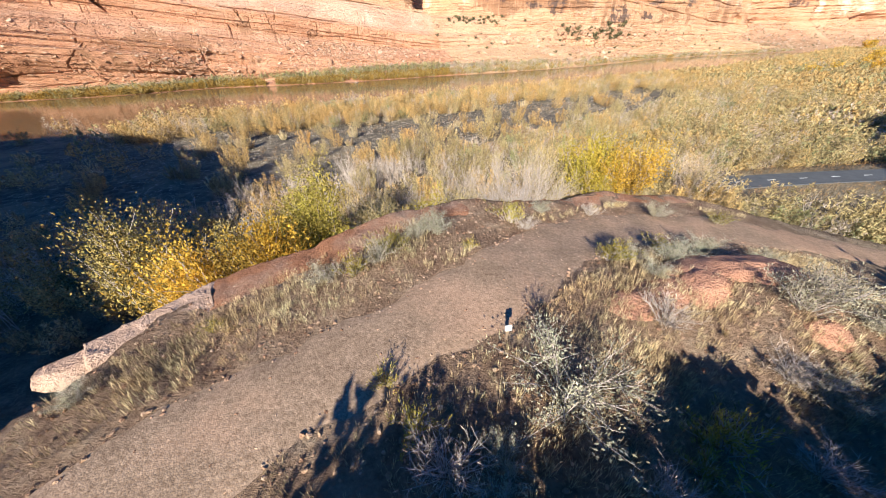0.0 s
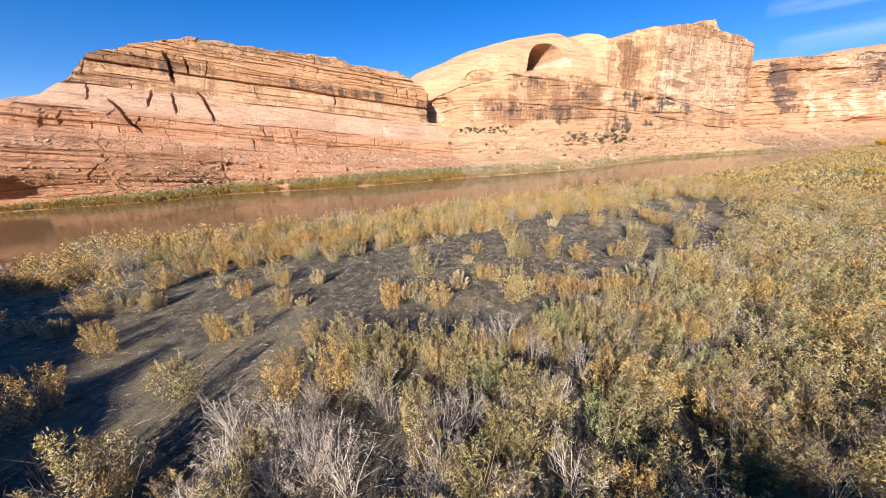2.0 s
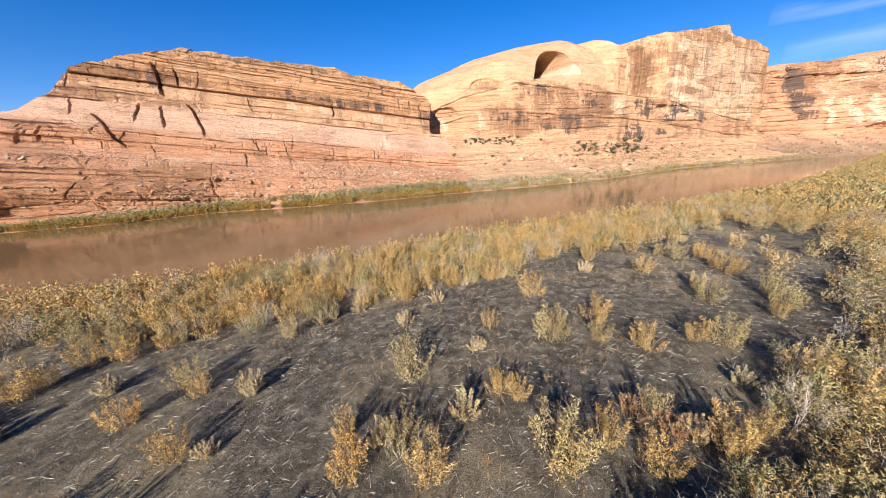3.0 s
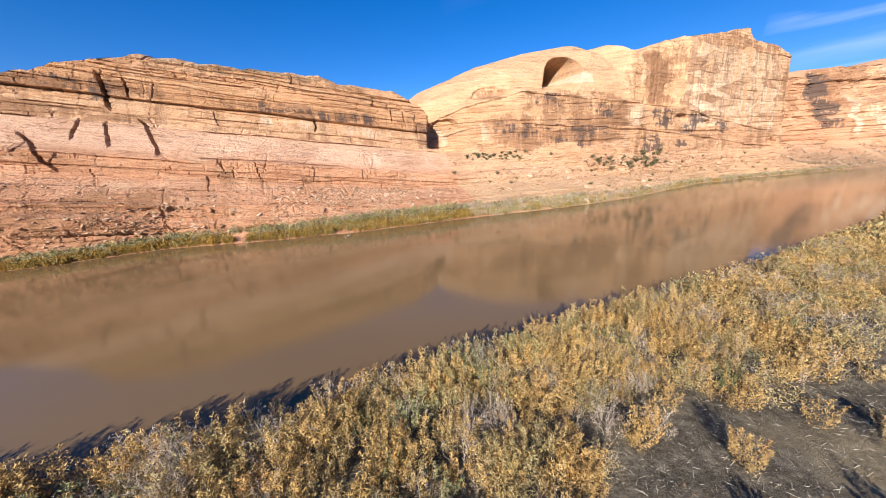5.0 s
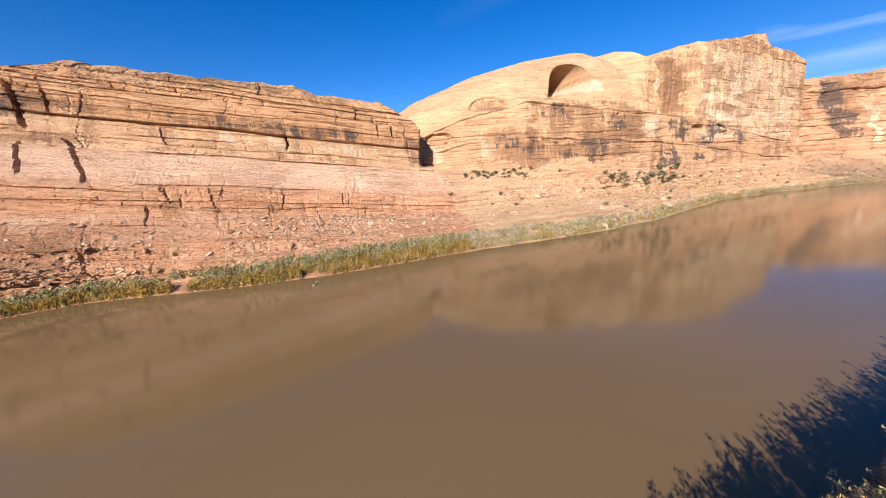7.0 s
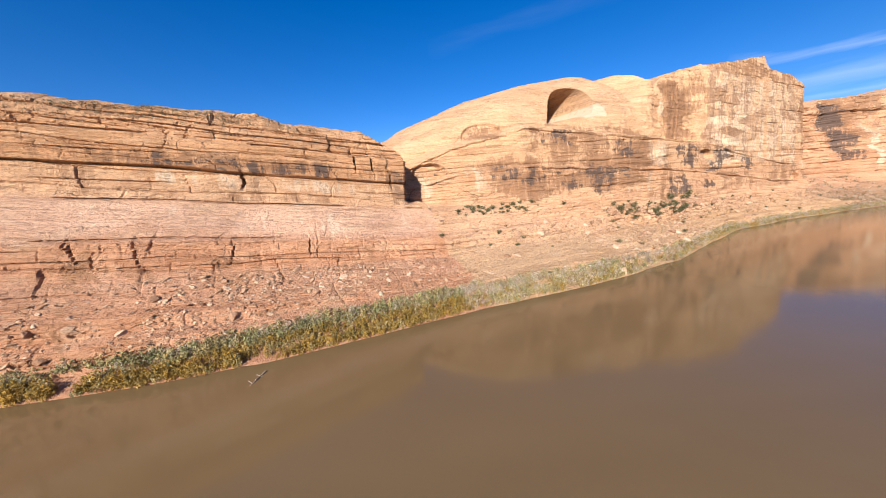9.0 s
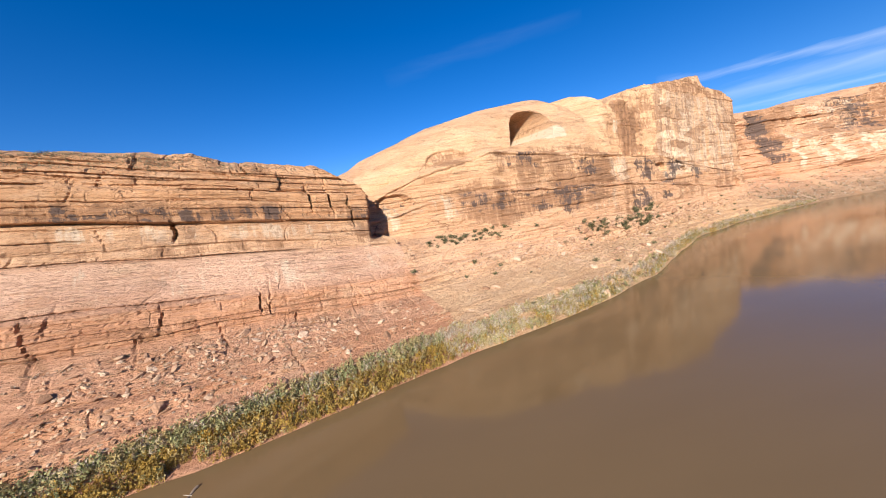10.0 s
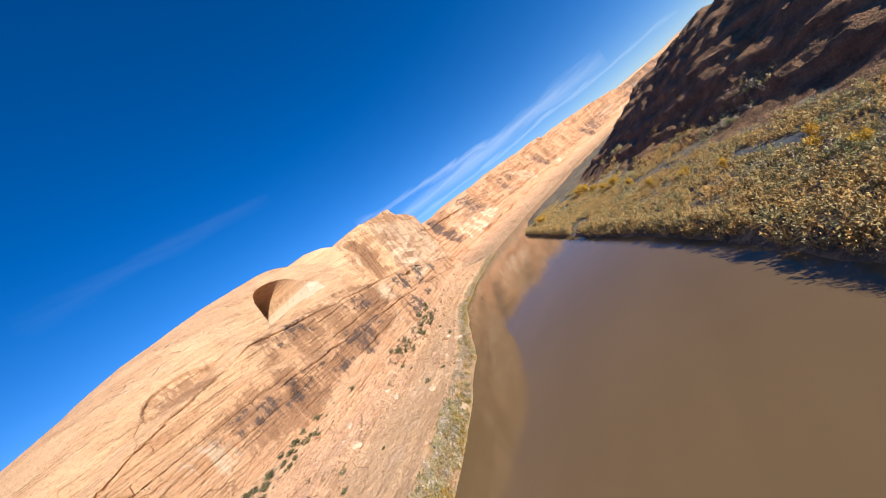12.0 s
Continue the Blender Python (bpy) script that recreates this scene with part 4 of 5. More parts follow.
SMALL = [as_arrays(rock_mesh("stone", 300 + k, rr.uniform(0.45, 0.8), 1)) for k in range(6)]
def slope_spots(n, seed, patchy):
    """Random places on the lower slope, gathered in patches."""
    r = np.random.default_rng(seed)
    U = np.where(np.arange(n) % 5 < 2, r.uniform(-80, 160, n), np.where(r.random(n) < 0.5, r.normal(330, 65, n), r.uniform(150, 640, n)))
    top = np.where(U < 160, 22 - dip(U) * 0.8, 34 - 0.03 * (U - 160))
    Z = 1.8 + (np.maximum(top, 4) - 1.8) * r.random(n) ** 0.8
    ok = (vnoise(U * 0.03, Z * 0.12, 80) > patchy) | (r.random(n) < 0.25)
    U, Z = U[ok], Z[ok]
    X, Y = slope_points(U, Z)
    return X, Y, Z, U, r


X, Y, Z, U, r = slope_spots(9000, 21, 0.42)
scatter_mesh("rubble", SMALL, np.stack([X, Y, Z, r.uniform(0, 6.28, len(X)), 0.25 + 0.9 * r.random(len(X)) ** 2.2, r.integers(0, 6, len(X))], -1), ROCK_LOOSE, "loose broken sandstone rubble over the far slope", "rubble")
SLABS = []
for k in range(6):
    v, f = as_arrays(rock_mesh("slab", 340 + k, rr.uniform(0.22, 0.4), 2))
    tilt = np.array(Matrix.Rotation(rr.uniform(-0.6, 0.6), 3, "X") @ Matrix.Rotation(rr.uniform(-0.5, 0.5), 3, "Y"))
    SLABS.append(((v * (1.3, 0.8, 1.0)) @ tilt.T, f))
X, Y, Z, U, r = slope_spots(2600, 22, 0.40)
scatter_mesh("fallen_slabs", SLABS, np.stack([X, Y, Z + 0.1, r.uniform(0, 6.28, len(X)), 0.35 + 1.1 * r.random(len(X)) ** 2, r.integers(0, 6, len(X))], -1), ROCK_LOOSE, "flat broken sandstone slabs tumbled over the far slope", "rubble")


# ---- shrubs ----
def shrub_arrays(seed, height, spread, stems, leaves, leaf_len, leaf_w, up=0.9, thin=0.02, sub=3, fuzz=0.04, corners=4):
    """Stems (triangular tubes) and leaves (narrow diamonds) of one shrub, as arrays."""
    r = np.random.default_rng(seed)
    SV, SF, tips = [], [], []

    def tube(a, b, ra, rb):
        w = b - a
        w = w / (np.linalg.norm(w) + 1e-9)
        p = np.cross(w, (0.3, 0.9, 0.2))
        p /= np.linalg.norm(p)
        q = np.cross(w, p)
        n = 6 * len(SV)
        ang = np.arange(3) * 2 * np.pi / 3
        ring = np.cos(ang)[:, None] * p + np.sin(ang)[:, None] * q
        SV.append(np.vstack([a + ra * ring, b + rb * ring]))
        SF.extend([(n + k, n + (k + 1) % 3, n + 3 + (k + 1) % 3, n + 3 + k) for k in range(3)])

    for _ in range(stems):
        az, lean = r.uniform(0, 2 * np.pi), r.uniform(0.05, 1.0) ** 0.7 * spread
        h = height * r.uniform(0.6, 1.0) * (1 - 0.25 * lean / max(spread, 0.01))
        a = np.array((np.cos(az), np.sin(az), 0)) * 0.2 * lean
        top = np.array((np.cos(az) * lean, np.sin(az) * lean, h))
        mid = a * 0.5 + top * 0.5 + np.array((*(r.normal(0, 0.05, 2) * height), 0.05 * h)) - np.array((np.cos(az), np.sin(az), 0)) * lean * 0.12
        tube(a, mid, thin * 1.3, thin)
        tube(mid, top, thin, thin * 0.35)
        tips.append((a * 0.4 + mid * 0.6, mid))
        tips.append((mid, top))
        for _ in range(sub):
            k = r.uniform(0.05, 0.85)
            o = mid * (1 - k) + top * k if r.random() < 0.7 else a * (1 - k) + mid * k
            e = o + np.array((*(r.normal(0, 0.2, 2) * spread + 0.12 * top[:2]), r.uniform(0.1, 0.3) * height))
            tube(o, e, thin * 0.55, thin * 0.25)
            tips.append((o, e))
    LV, LF = np.zeros((0, 3)), np.zeros((0, 4), int)
    if leaves:
        w = np.array([np.linalg.norm(b - a) for a, b in tips])
        pick = r.choice(len(tips), leaves, p=w / w.sum())
        A, B = np.array([t[0] for t in tips])[pick], np.array([t[1] for t in tips])[pick]
        k = r.uniform(0.0, 1.05, leaves)[:, None]
        c = A * (1 - k) + B * k + r.normal(0, 1, (leaves, 3)) * fuzz * height
        way = r.normal(0, 0.8, (leaves, 3)) + (B - A) / (np.linalg.norm(B - A, axis=1)[:, None]) * 1.2 + (0, 0, up)
        way /= np.linalg.norm(way, axis=1)[:, None]
        side = np.cross(way, r.normal(0, 1, (leaves, 3)))
        side /= np.linalg.norm(side, axis=1)[:, None] + 1e-9
        L = leaf_len * r.uniform(0.6, 1.4, (leaves, 1))
        W = leaf_w * r.uniform(0.6, 1.4, (leaves, 1))
        shape = [c, c + way * L * 0.45 + side * W, c + way * L, c + way * L * 0.45 - side * W] if corners == 4 else [c + side * W, c + way * L, c - side * W]
        LV = np.stack(shape, 1).reshape(-1, 3)
        LV[:, 2] = np.maximum(LV[:, 2], 0.02)
        LF = np.arange(leaves * corners).reshape(-1, corners)
    return np.vstack(SV), np.array(SF), LV, LF


def plume_arrays(seed, height, spread, plumes, leaves, leaf_len, leaf_w, wide=0.14, stems=0):
    """A dense shrub: feathery upright branches of uneven height under a domed outline, clad in small sprays of leaves."""
    r = np.random.default_rng(seed)
    k = np.arange(plumes)
    az, out = r.uniform(0, 2 * np.pi, plumes), spread * np.sqrt((k + r.random(plumes)) / plumes) * 0.92
    tall = height * r.uniform(0.6, 1.0, plumes) * (1 - 0.42 * (out / spread) ** 2)
    foot = np.stack([np.cos(az) * out * 0.5, np.sin(az) * out * 0.5, 0 * az], -1)
    top = np.stack([np.cos(az) * out + r.normal(0, 0.05, plumes) * height, np.sin(az) * out + r.normal(0, 0.05, plumes) * height, tall], -1)
    w = wide * height * r.uniform(0.7, 1.2, plumes)
    pick = r.integers(0, plumes, leaves)
    A, B, W = foot[pick], top[pick], w[pick][:, None]
    f = r.uniform(0.03, 1.0, (leaves, 1)) ** 0.65
    spin = r.uniform(0, 2 * np.pi, leaves)
    side = np.stack([np.cos(spin), np.sin(spin), 0 * spin], -1)
    c = A * (1 - f) + B * f + side * W * (1.05 - 0.65 * f) * np.sqrt(r.random((leaves, 1)))
    way = side * r.uniform(0.1, 1.2, (leaves, 1)) + (0, 0, 0.7) + r.normal(0, 0.5, (leaves, 3))
    way /= np.linalg.norm(way, axis=1)[:, None]
    across = np.cross(way, r.normal(0, 1, (leaves, 3)))
    across /= np.linalg.norm(across, axis=1)[:, None] + 1e-9
    L, Wd = leaf_len * r.uniform(0.5, 1.4, (leaves, 1)), leaf_w * r.uniform(0.6, 1.4, (leaves, 1))
    c = c - way * L * 0.4
    c[:, 2] = np.maximum(c[:, 2], 0.03)
    LV = np.stack([c + across * Wd, c + way * L, c - across * Wd], 1).reshape(-1, 3)
    SV, SF = np.zeros((0, 3)), np.zeros((0, 4), int)
    if stems:
        SV, SF, _, _ = shrub_arrays(seed + 7, height * 1.02, spread * 0.9, stems, 0, 0.1, 0.1, sub=3, thin=0.013)
    return SV, SF, LV, np.arange(leaves * 3).reshape(-1, 3)


def thicket(name, protos, places, leaf, bark, label, category="shrubs"):
    """Many plants joined into two meshes: stems and leaves. places: x, y, z, turn, size, kind."""
    first = None
    for part_name, ix, mat in (("stems", 0, bark), ("foliage", 2, leaf)):
        V, F, n = [], [], 0
        for x, y, z, turn, size, kind in places:
            pv, pf = protos[int(kind)][ix], protos[int(kind)][ix + 1]
            if not len(pf):
                continue
            c, s_ = np.cos(turn), np.sin(turn)
            w = pv * size
            V.append(np.stack([w[:, 0] * c - w[:, 1] * s_ + x, w[:, 0] * s_ + w[:, 1] * c + y, w[:, 2] + z], -1))
            F.append(pf + n)
            n += len(pv)
        if not V:
            continue
        ob = new(part_name if first else name, raw_mesh(name, np.vstack(V), np.vstack(F)))
        ob.data.materials.append(mat)
        if first:
            ob.parent = first
        else:
            first = tagged(ob, label, category, kind="stuff")
    return first


def plant(name, proto, leaf, bark, label, category, group, stem_name="trunk", crown_name="crown"):
    """One plant as a thing: an Empty with its stems and foliage."""
    root = new(name)
    for part_name, ix, mat in ((stem_name, 0, bark), (crown_name, 2, leaf)):
        if len(proto[ix + 1]):
            ob = new(part_name, raw_mesh(name + "_" + part_name, proto[ix], proto[ix + 1]))
            ob.data.materials.append(mat)
            ob.parent = root
    return tagged(root, label, category, group)


# kinds: leaf, bark, height, spread, label of one, label of many
KINDS = {
    "gold": (LEAF_GOLD, BARK_BROWN, 2.6, 1.05, "golden tamarisk shrub with feathery upright branches", "golden autumn tamarisk shrubs growing densely"),
    "olive": (LEAF_OLIVE, BARK_BROWN, 2.8, 1.1, "dull olive willow shrub with upright leafy branches", "dull olive willow shrubs growing densely"),
    "green": (LEAF_GREEN, BARK_BROWN, 2.5, 1.2, "dark green willow shrub with dense leaves", "dark green willow shrubs on the river bank"),
    "grey": (LEAF_PALE, BARK_GREY, 2.5, 1.1, "bare grey dead tamarisk with fine twigs", "bare grey dead tamarisk shrubs with fine twigs"),
    "rosy": (LEAF_ROSE, BARK_GREY, 1.7, 1.0, "rusty pink brush with fading leaves", "rusty pink brush on dark ground"),
    "straw": (LEAF_STRAW, BARK_GREY, 1.5, 0.8, "straw-coloured dry brush on dark ground", "straw-coloured dry brush on dark ground"),
}
PROTO = {}
for n_kind, (kind, (_, _, h, sp, _, _)) in enumerate(KINDS.items()):
    airy = kind == "grey"
    thick = 0.45 if airy else 1.0
    PROTO[kind, 0] = [plume_arrays(10 * n_kind + k, h, sp * 1.2, 18, 1000 if airy else 1900, 0.14, 0.021 * thick, 0.11, stems=16 if airy else 7) for k in range(5)]
    PROTO[kind, 1] = [plume_arrays(10 * n_kind + k + 500, h, sp * 1.25, 11, 230 if airy else 290, 0.21, 0.044 * thick, 0.14, stems=2 if airy else 0) for k in range(4)]
    PROTO[kind, 4] = [plume_arrays(10 * n_kind + k + 1700, h, sp * 1.22, 14, 560 if airy else 760, 0.165, 0.028 * thick, 0.125, stems=4 if airy else 0) for k in range(4)]
    PROTO[kind, 2] = [plume_arrays(10 * n_kind + k + 900, h, sp * 1.35, 7, 60, 0.40, 0.125 * (0.6 if airy else 1), 0.18) for k in range(4)]
    PROTO[kind, 3] = [plume_arrays(10 * n_kind + k + 1300, h * 0.75, sp * 1.2, 3, 26, 0.42, 0.16, 0.22) for k in range(4)]

rng = np.random.default_rng(4)


def thick_edge(x):
    """How far the dense brush reaches out from the foot of the knoll."""
    return np.interp(x, (-60, -30, -10, 0, 10, 20, 40, 70, 110), (44, 52, 60, 65, 71, 78, 93, 112, 150))


M = 24000
xs, ys = rng.uniform(-130, 480, M), rng.uniform(30, 420, M)
near_half = rng.random(M) < 0.62
xs, ys = np.where(near_half, rng.uniform(-60, 110, M), xs), np.where(near_half, rng.uniform(38, 185, M), ys)
s = (near_shore(xs) - ys) * 0.9
dens = vnoise(xs * 0.06, ys * 0.06, 31)
edge = sstep(0.6, 2.2, s) * sstep(25, 15, (s + 14 * (dens - 0.5)) * np.interp(xs, (80, 130), (1.0, 0.45)))
inner = sstep(2, -4, ys - thick_edge(xs) + 12 * (dens - 0.5))
rate = np.clip(np.interp(xs, (90, 140), (0.70, 0.42)) * edge + 0.014 + 0.045 * sstep(0.52, 0.75, dens) + 0.7 * inner * (0.6 + 0.4 * sstep(0.3, 0.45, dens)), 0, 1)
keep = (s > 0.8) & (ys > rim(xs) + 2.2) & (rng.random(M) < rate) & (s < np.where(xs > 140, 92, 165)) & ((xs < 170) | (s < 30) | (rng.random(M) < 0.55))
keep &= ~((ys - path_y(xs) < 3.4) & (ys - path_y(xs) > -7) & (xs > 31) & (xs < 140))
# the dense belt along the bank towards the bend
bx = rng.uniform(85, 455, 7000)
bs = 1.0 + 86 * rng.random(7000) ** 1.15
by = near_shore(bx) - bs / 0.9
belt = (vnoise(bx * 0.05, by * 0.05, 37) > 0.18 + 0.0042 * bs)
xs, ys, s, edge, inner = (np.concatenate([a[keep], b[belt]]) for a, b in ((xs, bx), (ys, by), (s, bs), (edge, 0 * bx + 1), (inner, 0 * bx)))
keep = np.full(len(xs), True)
spots = {(k, l): [] for k in KINDS for l in (0, 4, 1, 2)}
near_plants = []
zs = ground_z(xs, ys)
for x, y, z, si, e, inn in zip(xs[keep], ys[keep], zs[keep], s[keep], edge[keep], inner[keep]):
    r = rng.random()
    tone = vnoise(np.array(x * (0.16 if e > 0.35 else 0.035)), np.array(y * (0.16 if e > 0.35 else 0.035)), 55)
    if e > 0.35:
        kind = ("gold" if r < 0.76 else "olive" if r < 0.88 else "grey") if tone > 0.5 else ("gold" if r < 0.38 else "olive" if r < 0.55 else "green" if r < 0.66 else "grey")
    elif inn < 0.3:
        kind = "gold" if r < 0.42 else "straw" if r < 0.72 else "olive"
    elif tone > 0.5:
        kind = "grey" if r < 0.5 else "olive" if r < 0.72 else "straw" if r < 0.88 else "gold"
    else:
        kind = "olive" if r < 0.52 else "gold" if r < 0.68 else "grey" if r < 0.92 else "green"
    if x > 105 and kind == "grey":
        kind = "gold" if r < 0.8 else "olive"
    side = abs(x - 10)
    lod = 0 if (side < 20 and y < 76) or (inn < 0.3 and e < 0.35 and side < 45 and y < 120) else 4 if side < 40 and y < 170 else 1 if (side < 62 and y < 178) or (x < 110 and y > 90) else 2
    size = rng.uniform(0.7, 1.4) * (1.35 + 0.4 * sstep(14, 4, si) if e > 0.35 else 1.4 if inn < 0.3 else 1.2)
    spot = (x, y, z - 0.05, rng.uniform(0, 6.28), size, rng.integers(5 if lod == 0 else 4))
    if lod == 0 and side < 20 and len(near_plants) < 250 and (inn < 0.5 or r < 0.4):
        near_plants.append((kind, spot))
    else:
        spots[kind, lod].append(spot)
clumps = ((1.7, 82.9, "gold"), (4.2, 82.6, "straw"), (6, 82.5, "olive"), (-23.7, 96, "gold"), (-22.6, 104, "straw"), (7.4, 105.5, "straw"), (24.7, 94, "olive"), (34, 93, "gold"), (30, 82, "gold"),
          (39, 87, "gold"), (-8, 82, "straw"), (-3.8, 70, "gold"), (-2.6, 71.5, "straw"), (-13, 75, "gold"), (-11, 75.6, "olive"), (-14.5, 70.5, "straw"), (3, 80, "gold"), (5.8, 81.4, "straw"),
          (2.9, 74.6, "straw"), (19.6, 81.6, "gold"), (22, 80, "gold"), (33, 87, "straw"), (16.5, 72.5, "rosy"), (17.8, 73.6, "rosy"), (24.5, 82.5, "rosy"), (22.8, 84.0, "rosy"), (25.8, 73.5, "gold"), (27.5, 75.5, "gold"), (-27, 82, "olive"), (-30, 90, "gold"), (12, 93, "straw"))
for x, y, kind in clumps:
    near_plants.append((kind, (x, y, gz(x, y) - 0.05, rng.uniform(0, 6.28), rng.uniform(0.95, 1.35), rng.integers(5))))
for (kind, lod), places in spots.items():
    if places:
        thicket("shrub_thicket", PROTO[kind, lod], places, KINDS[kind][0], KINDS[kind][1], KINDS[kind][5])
made = {}
for kind, (x, y, z, turn, size, k) in near_plants:
    m = Matrix.Translation((x, y, z)) @ Matrix.Rotation(turn, 4, "Z")
    if (kind, k) not in made:
        made[kind, k] = plant("shrub", PROTO[kind, 0][k], KINDS[kind][0], KINDS[kind][1], KINDS[kind][4], "shrub", kind + " shrubs on the floodplain")
        ob = made[kind, k]
    else:
        ob = copy_thing(made[kind, k], m)
    ob.matrix_basis = m @ Matrix.Diagonal((size, size, size, 1))

# the strip of shrubs along the far bank
strip_spots = {k: [] for k in ("gold", "olive", "green", "grey")}
for k in range(6500):
    u = rr.uniform(-90, 660) if k % 2 else rr.uniform(-70, 240)
    deep = np.interp(u, (-90, -40, 0, 60, 83, 100, 130, 163, 207, 275, 340, 640), (0.6, 2.0, 2.8, 4.0, 5.6, 6.4, 6.0, 5.6, 4.8, 4.0, 2.4, 2.0))
    z = 0.15 + deep * rr.random() ** 1.3
    x, y = slope_point(u, z)
    r = rr.random()
    low = z < 0.45 * deep
    if u < 150:
        kind = ("gold" if r < 0.85 else "olive" if r < 0.95 else "green") if low else ("grey" if r < 0.25 else "green" if r < 0.7 else "olive")
    else:
        kind = ("grey" if r < 0.4 else "olive" if r < 0.72 else "green" if r < 0.82 else "gold") if low else ("grey" if r < 0.7 else "green" if r < 0.82 else "olive")
    if vnoise(np.array(u * 0.09), np.array(z * 0.4), 57) < (0.14 if u < 150 else 0.22):
        continue
    strip_spots[kind].append((x, y, z - 0.2, rr.uniform(0, 6.28), 0.7 + 1.2 * rr.random() ** 1.5, rr.integers(4)))
for kind, places in strip_spots.items():
    thicket("bank_thicket", PROTO[kind, 2], places, LEAF_AMBER if kind == "gold" else KINDS[kind][0], KINDS[kind][1], "mixed golden and grey shrubs along the far river bank")

# dark evergreen bushes on the far slope
juniper = [shrub_arrays(700 + k, 2.4, 1.6, 9, 420, 0.34, 0.10, up=0.3, sub=3, fuzz=0.08) for k in range(3)]
junipers = {}
for k in range(160):
    u = (rr.normal(338, 24), rr.normal(205, 16), rr.uniform(160, 560))[k % 3]
    z = (rr.uniform(18, 31), rr.uniform(31, 37), rr.uniform(5, 26))[k % 3]
    x, y = slope_point(u, z)
    m = Matrix.Translation((x, y, z - 0.3)) @ Matrix.Rotation(rr.uniform(0, 6.28), 4, "Z")
    j = k % 3 if k < 3 else int(rr.integers(3))
    if j not in junipers:
        junipers[j] = ob = plant("juniper", juniper[j], LEAF_DARK, BARK_BROWN, "dark green juniper bush among pale talus", "bush", "junipers on the talus", "trunk", "crown")
    else:
        ob = copy_thing(junipers[j], m)
    size = rr.uniform(0.5, 1.9) * (1.3, 0.8, 0.7)[k % 3]
    ob.matrix_basis = m @ Matrix.Diagonal((size, size, size * 0.85, 1))
for kind, leaf, n, seed, label in (("green", LEAF_DARK, 2400, 23, "small dark green scrub dotted over the rocky slope"), ("grey", KINDS["grey"][0], 1600, 24, "small grey dry scrub dotted over the rocky slope")):
    X, Y, Z, U, r = slope_spots(n, seed, 0.45)
    thicket("slope_scrub", PROTO[kind, 3], np.stack([X, Y, Z - 0.05, r.uniform(0, 6.28, len(X)), 0.2 + 0.5 * r.random(len(X)) ** 2, r.integers(0, 4, len(X))], -1), leaf, KINDS[kind][1], label)
top_scrub = []
for k in range(1100):
    u = rr.normal(55, 38)
    z = float(mesa_top(np.array(u))) - 7 * rr.random() ** 2
    d = float(mesa_depth(np.array(u), np.array(z), None))
    p = ORIGIN + u * ALONG + d * INTO
    top_scrub.append((p[0], p[1], z - 0.1, rr.uniform(0, 6.28), rr.uniform(0.25, 0.6), rr.integers(4)))
thicket("mesa_top_scrub", PROTO["olive", 3], top_scrub, LEAF_SCRUB, BARK_BROWN, "grey-green scrub on top of the mesa")


# ---- trees below the knoll ----
def tree(x, y, height, spread, leaf, bark, leaves, label, seed, stems=8, sub=10, leaf_len=0.14, leaf_w=0.042, thin=0.035, fuzz=0.055):
    height *= 1.3
    leaves = int(leaves * 2.6)
    proto = shrub_arrays(seed, height, spread * 1.12, stems, leaves, leaf_len, leaf_w, up=0.2, thin=thin, sub=sub, fuzz=fuzz)
    ob = plant("willow_tree", proto, leaf, bark, label, "tree", "trees below the knoll", "trunk", "crown")
    ob.matrix_basis = pose(x, y, gz(x, y) - 0.1, rz=37 * seed)
    return ob


for k, (x, y, h, sp, mat, n_leaf, label) in enumerate((
        (-3.6, 36.8, 6.3, 2.0, LEAF_YELLOW, 5600, "orange-yellow autumn willow below the sandstone rim"),
        (-1.2, 38.4, 5.3, 1.9, LEAF_YELLOW, 4600, "golden autumn willow close below the sandstone rim"),
        (-8.8, 38.8, 6.2, 2.4, LEAF_FADED, 4200, "thinning olive and gold willow half in shade"),
        (-12.2, 41.5, 4.0, 2.2, LEAF_OLIVE, 2200, "olive willow half in the cliff's shade"),
        (-6.2, 41.8, 4.4, 2.2, LEAF_FADED, 3000, "dull gold willow behind the orange one"),
        (0.3, 41.6, 5.6, 2.5, LEAF_LIME, 6600, "large yellow-green willow with bare branch tips"),
        (-2.6, 43.6, 4.6, 2.3, LEAF_LIME, 4400, "yellow-green willow with some gold leaves"),
        (2.6, 44.8, 4.2, 2.0, LEAF_OLIVE, 2600, "olive willow with thin upright branches"),
        (4.6, 42.6, 3.2, 1.4, LEAF_FADED, 1600, "small grey-gold willow beside the rock rim"),
        (7.0, 42.2, 4.0, 1.6, LEAF_LIME, 3000, "dense yellow-green willow beyond the rim"),
        (9.4, 46.6, 3.4, 1.7, LEAF_OLIVE, 1800, "olive willow in the brush"),
        (19.2, 47.8, 5.2, 2.5, LEAF_LEMON, 5600, "large yellow-green willow turning gold"),
        (22.4, 47.4, 4.8, 2.3, LEAF_YELLOW, 4200, "bright yellow willow beside the rock rim"),
        (20.8, 50.2, 4.8, 2.4, LEAF_LEMON, 4200, "yellow willow behind the brightest one"),
        (17.0, 51.0, 4.4, 2.3, LEAF_OLIVE, 2600, "tall olive willow in the brush"))):
    tree(x, y, h, sp, mat, BARK_GREY, n_leaf, label, 210 + k)
tree(12.2, 43.2, 5.4, 3.0, LEAF_PALE, BARK_GREY, 1500, "bare grey willow with a dome of fine twigs", 240, stems=46, sub=26, leaf_len=0.5, leaf_w=0.008, thin=0.013)
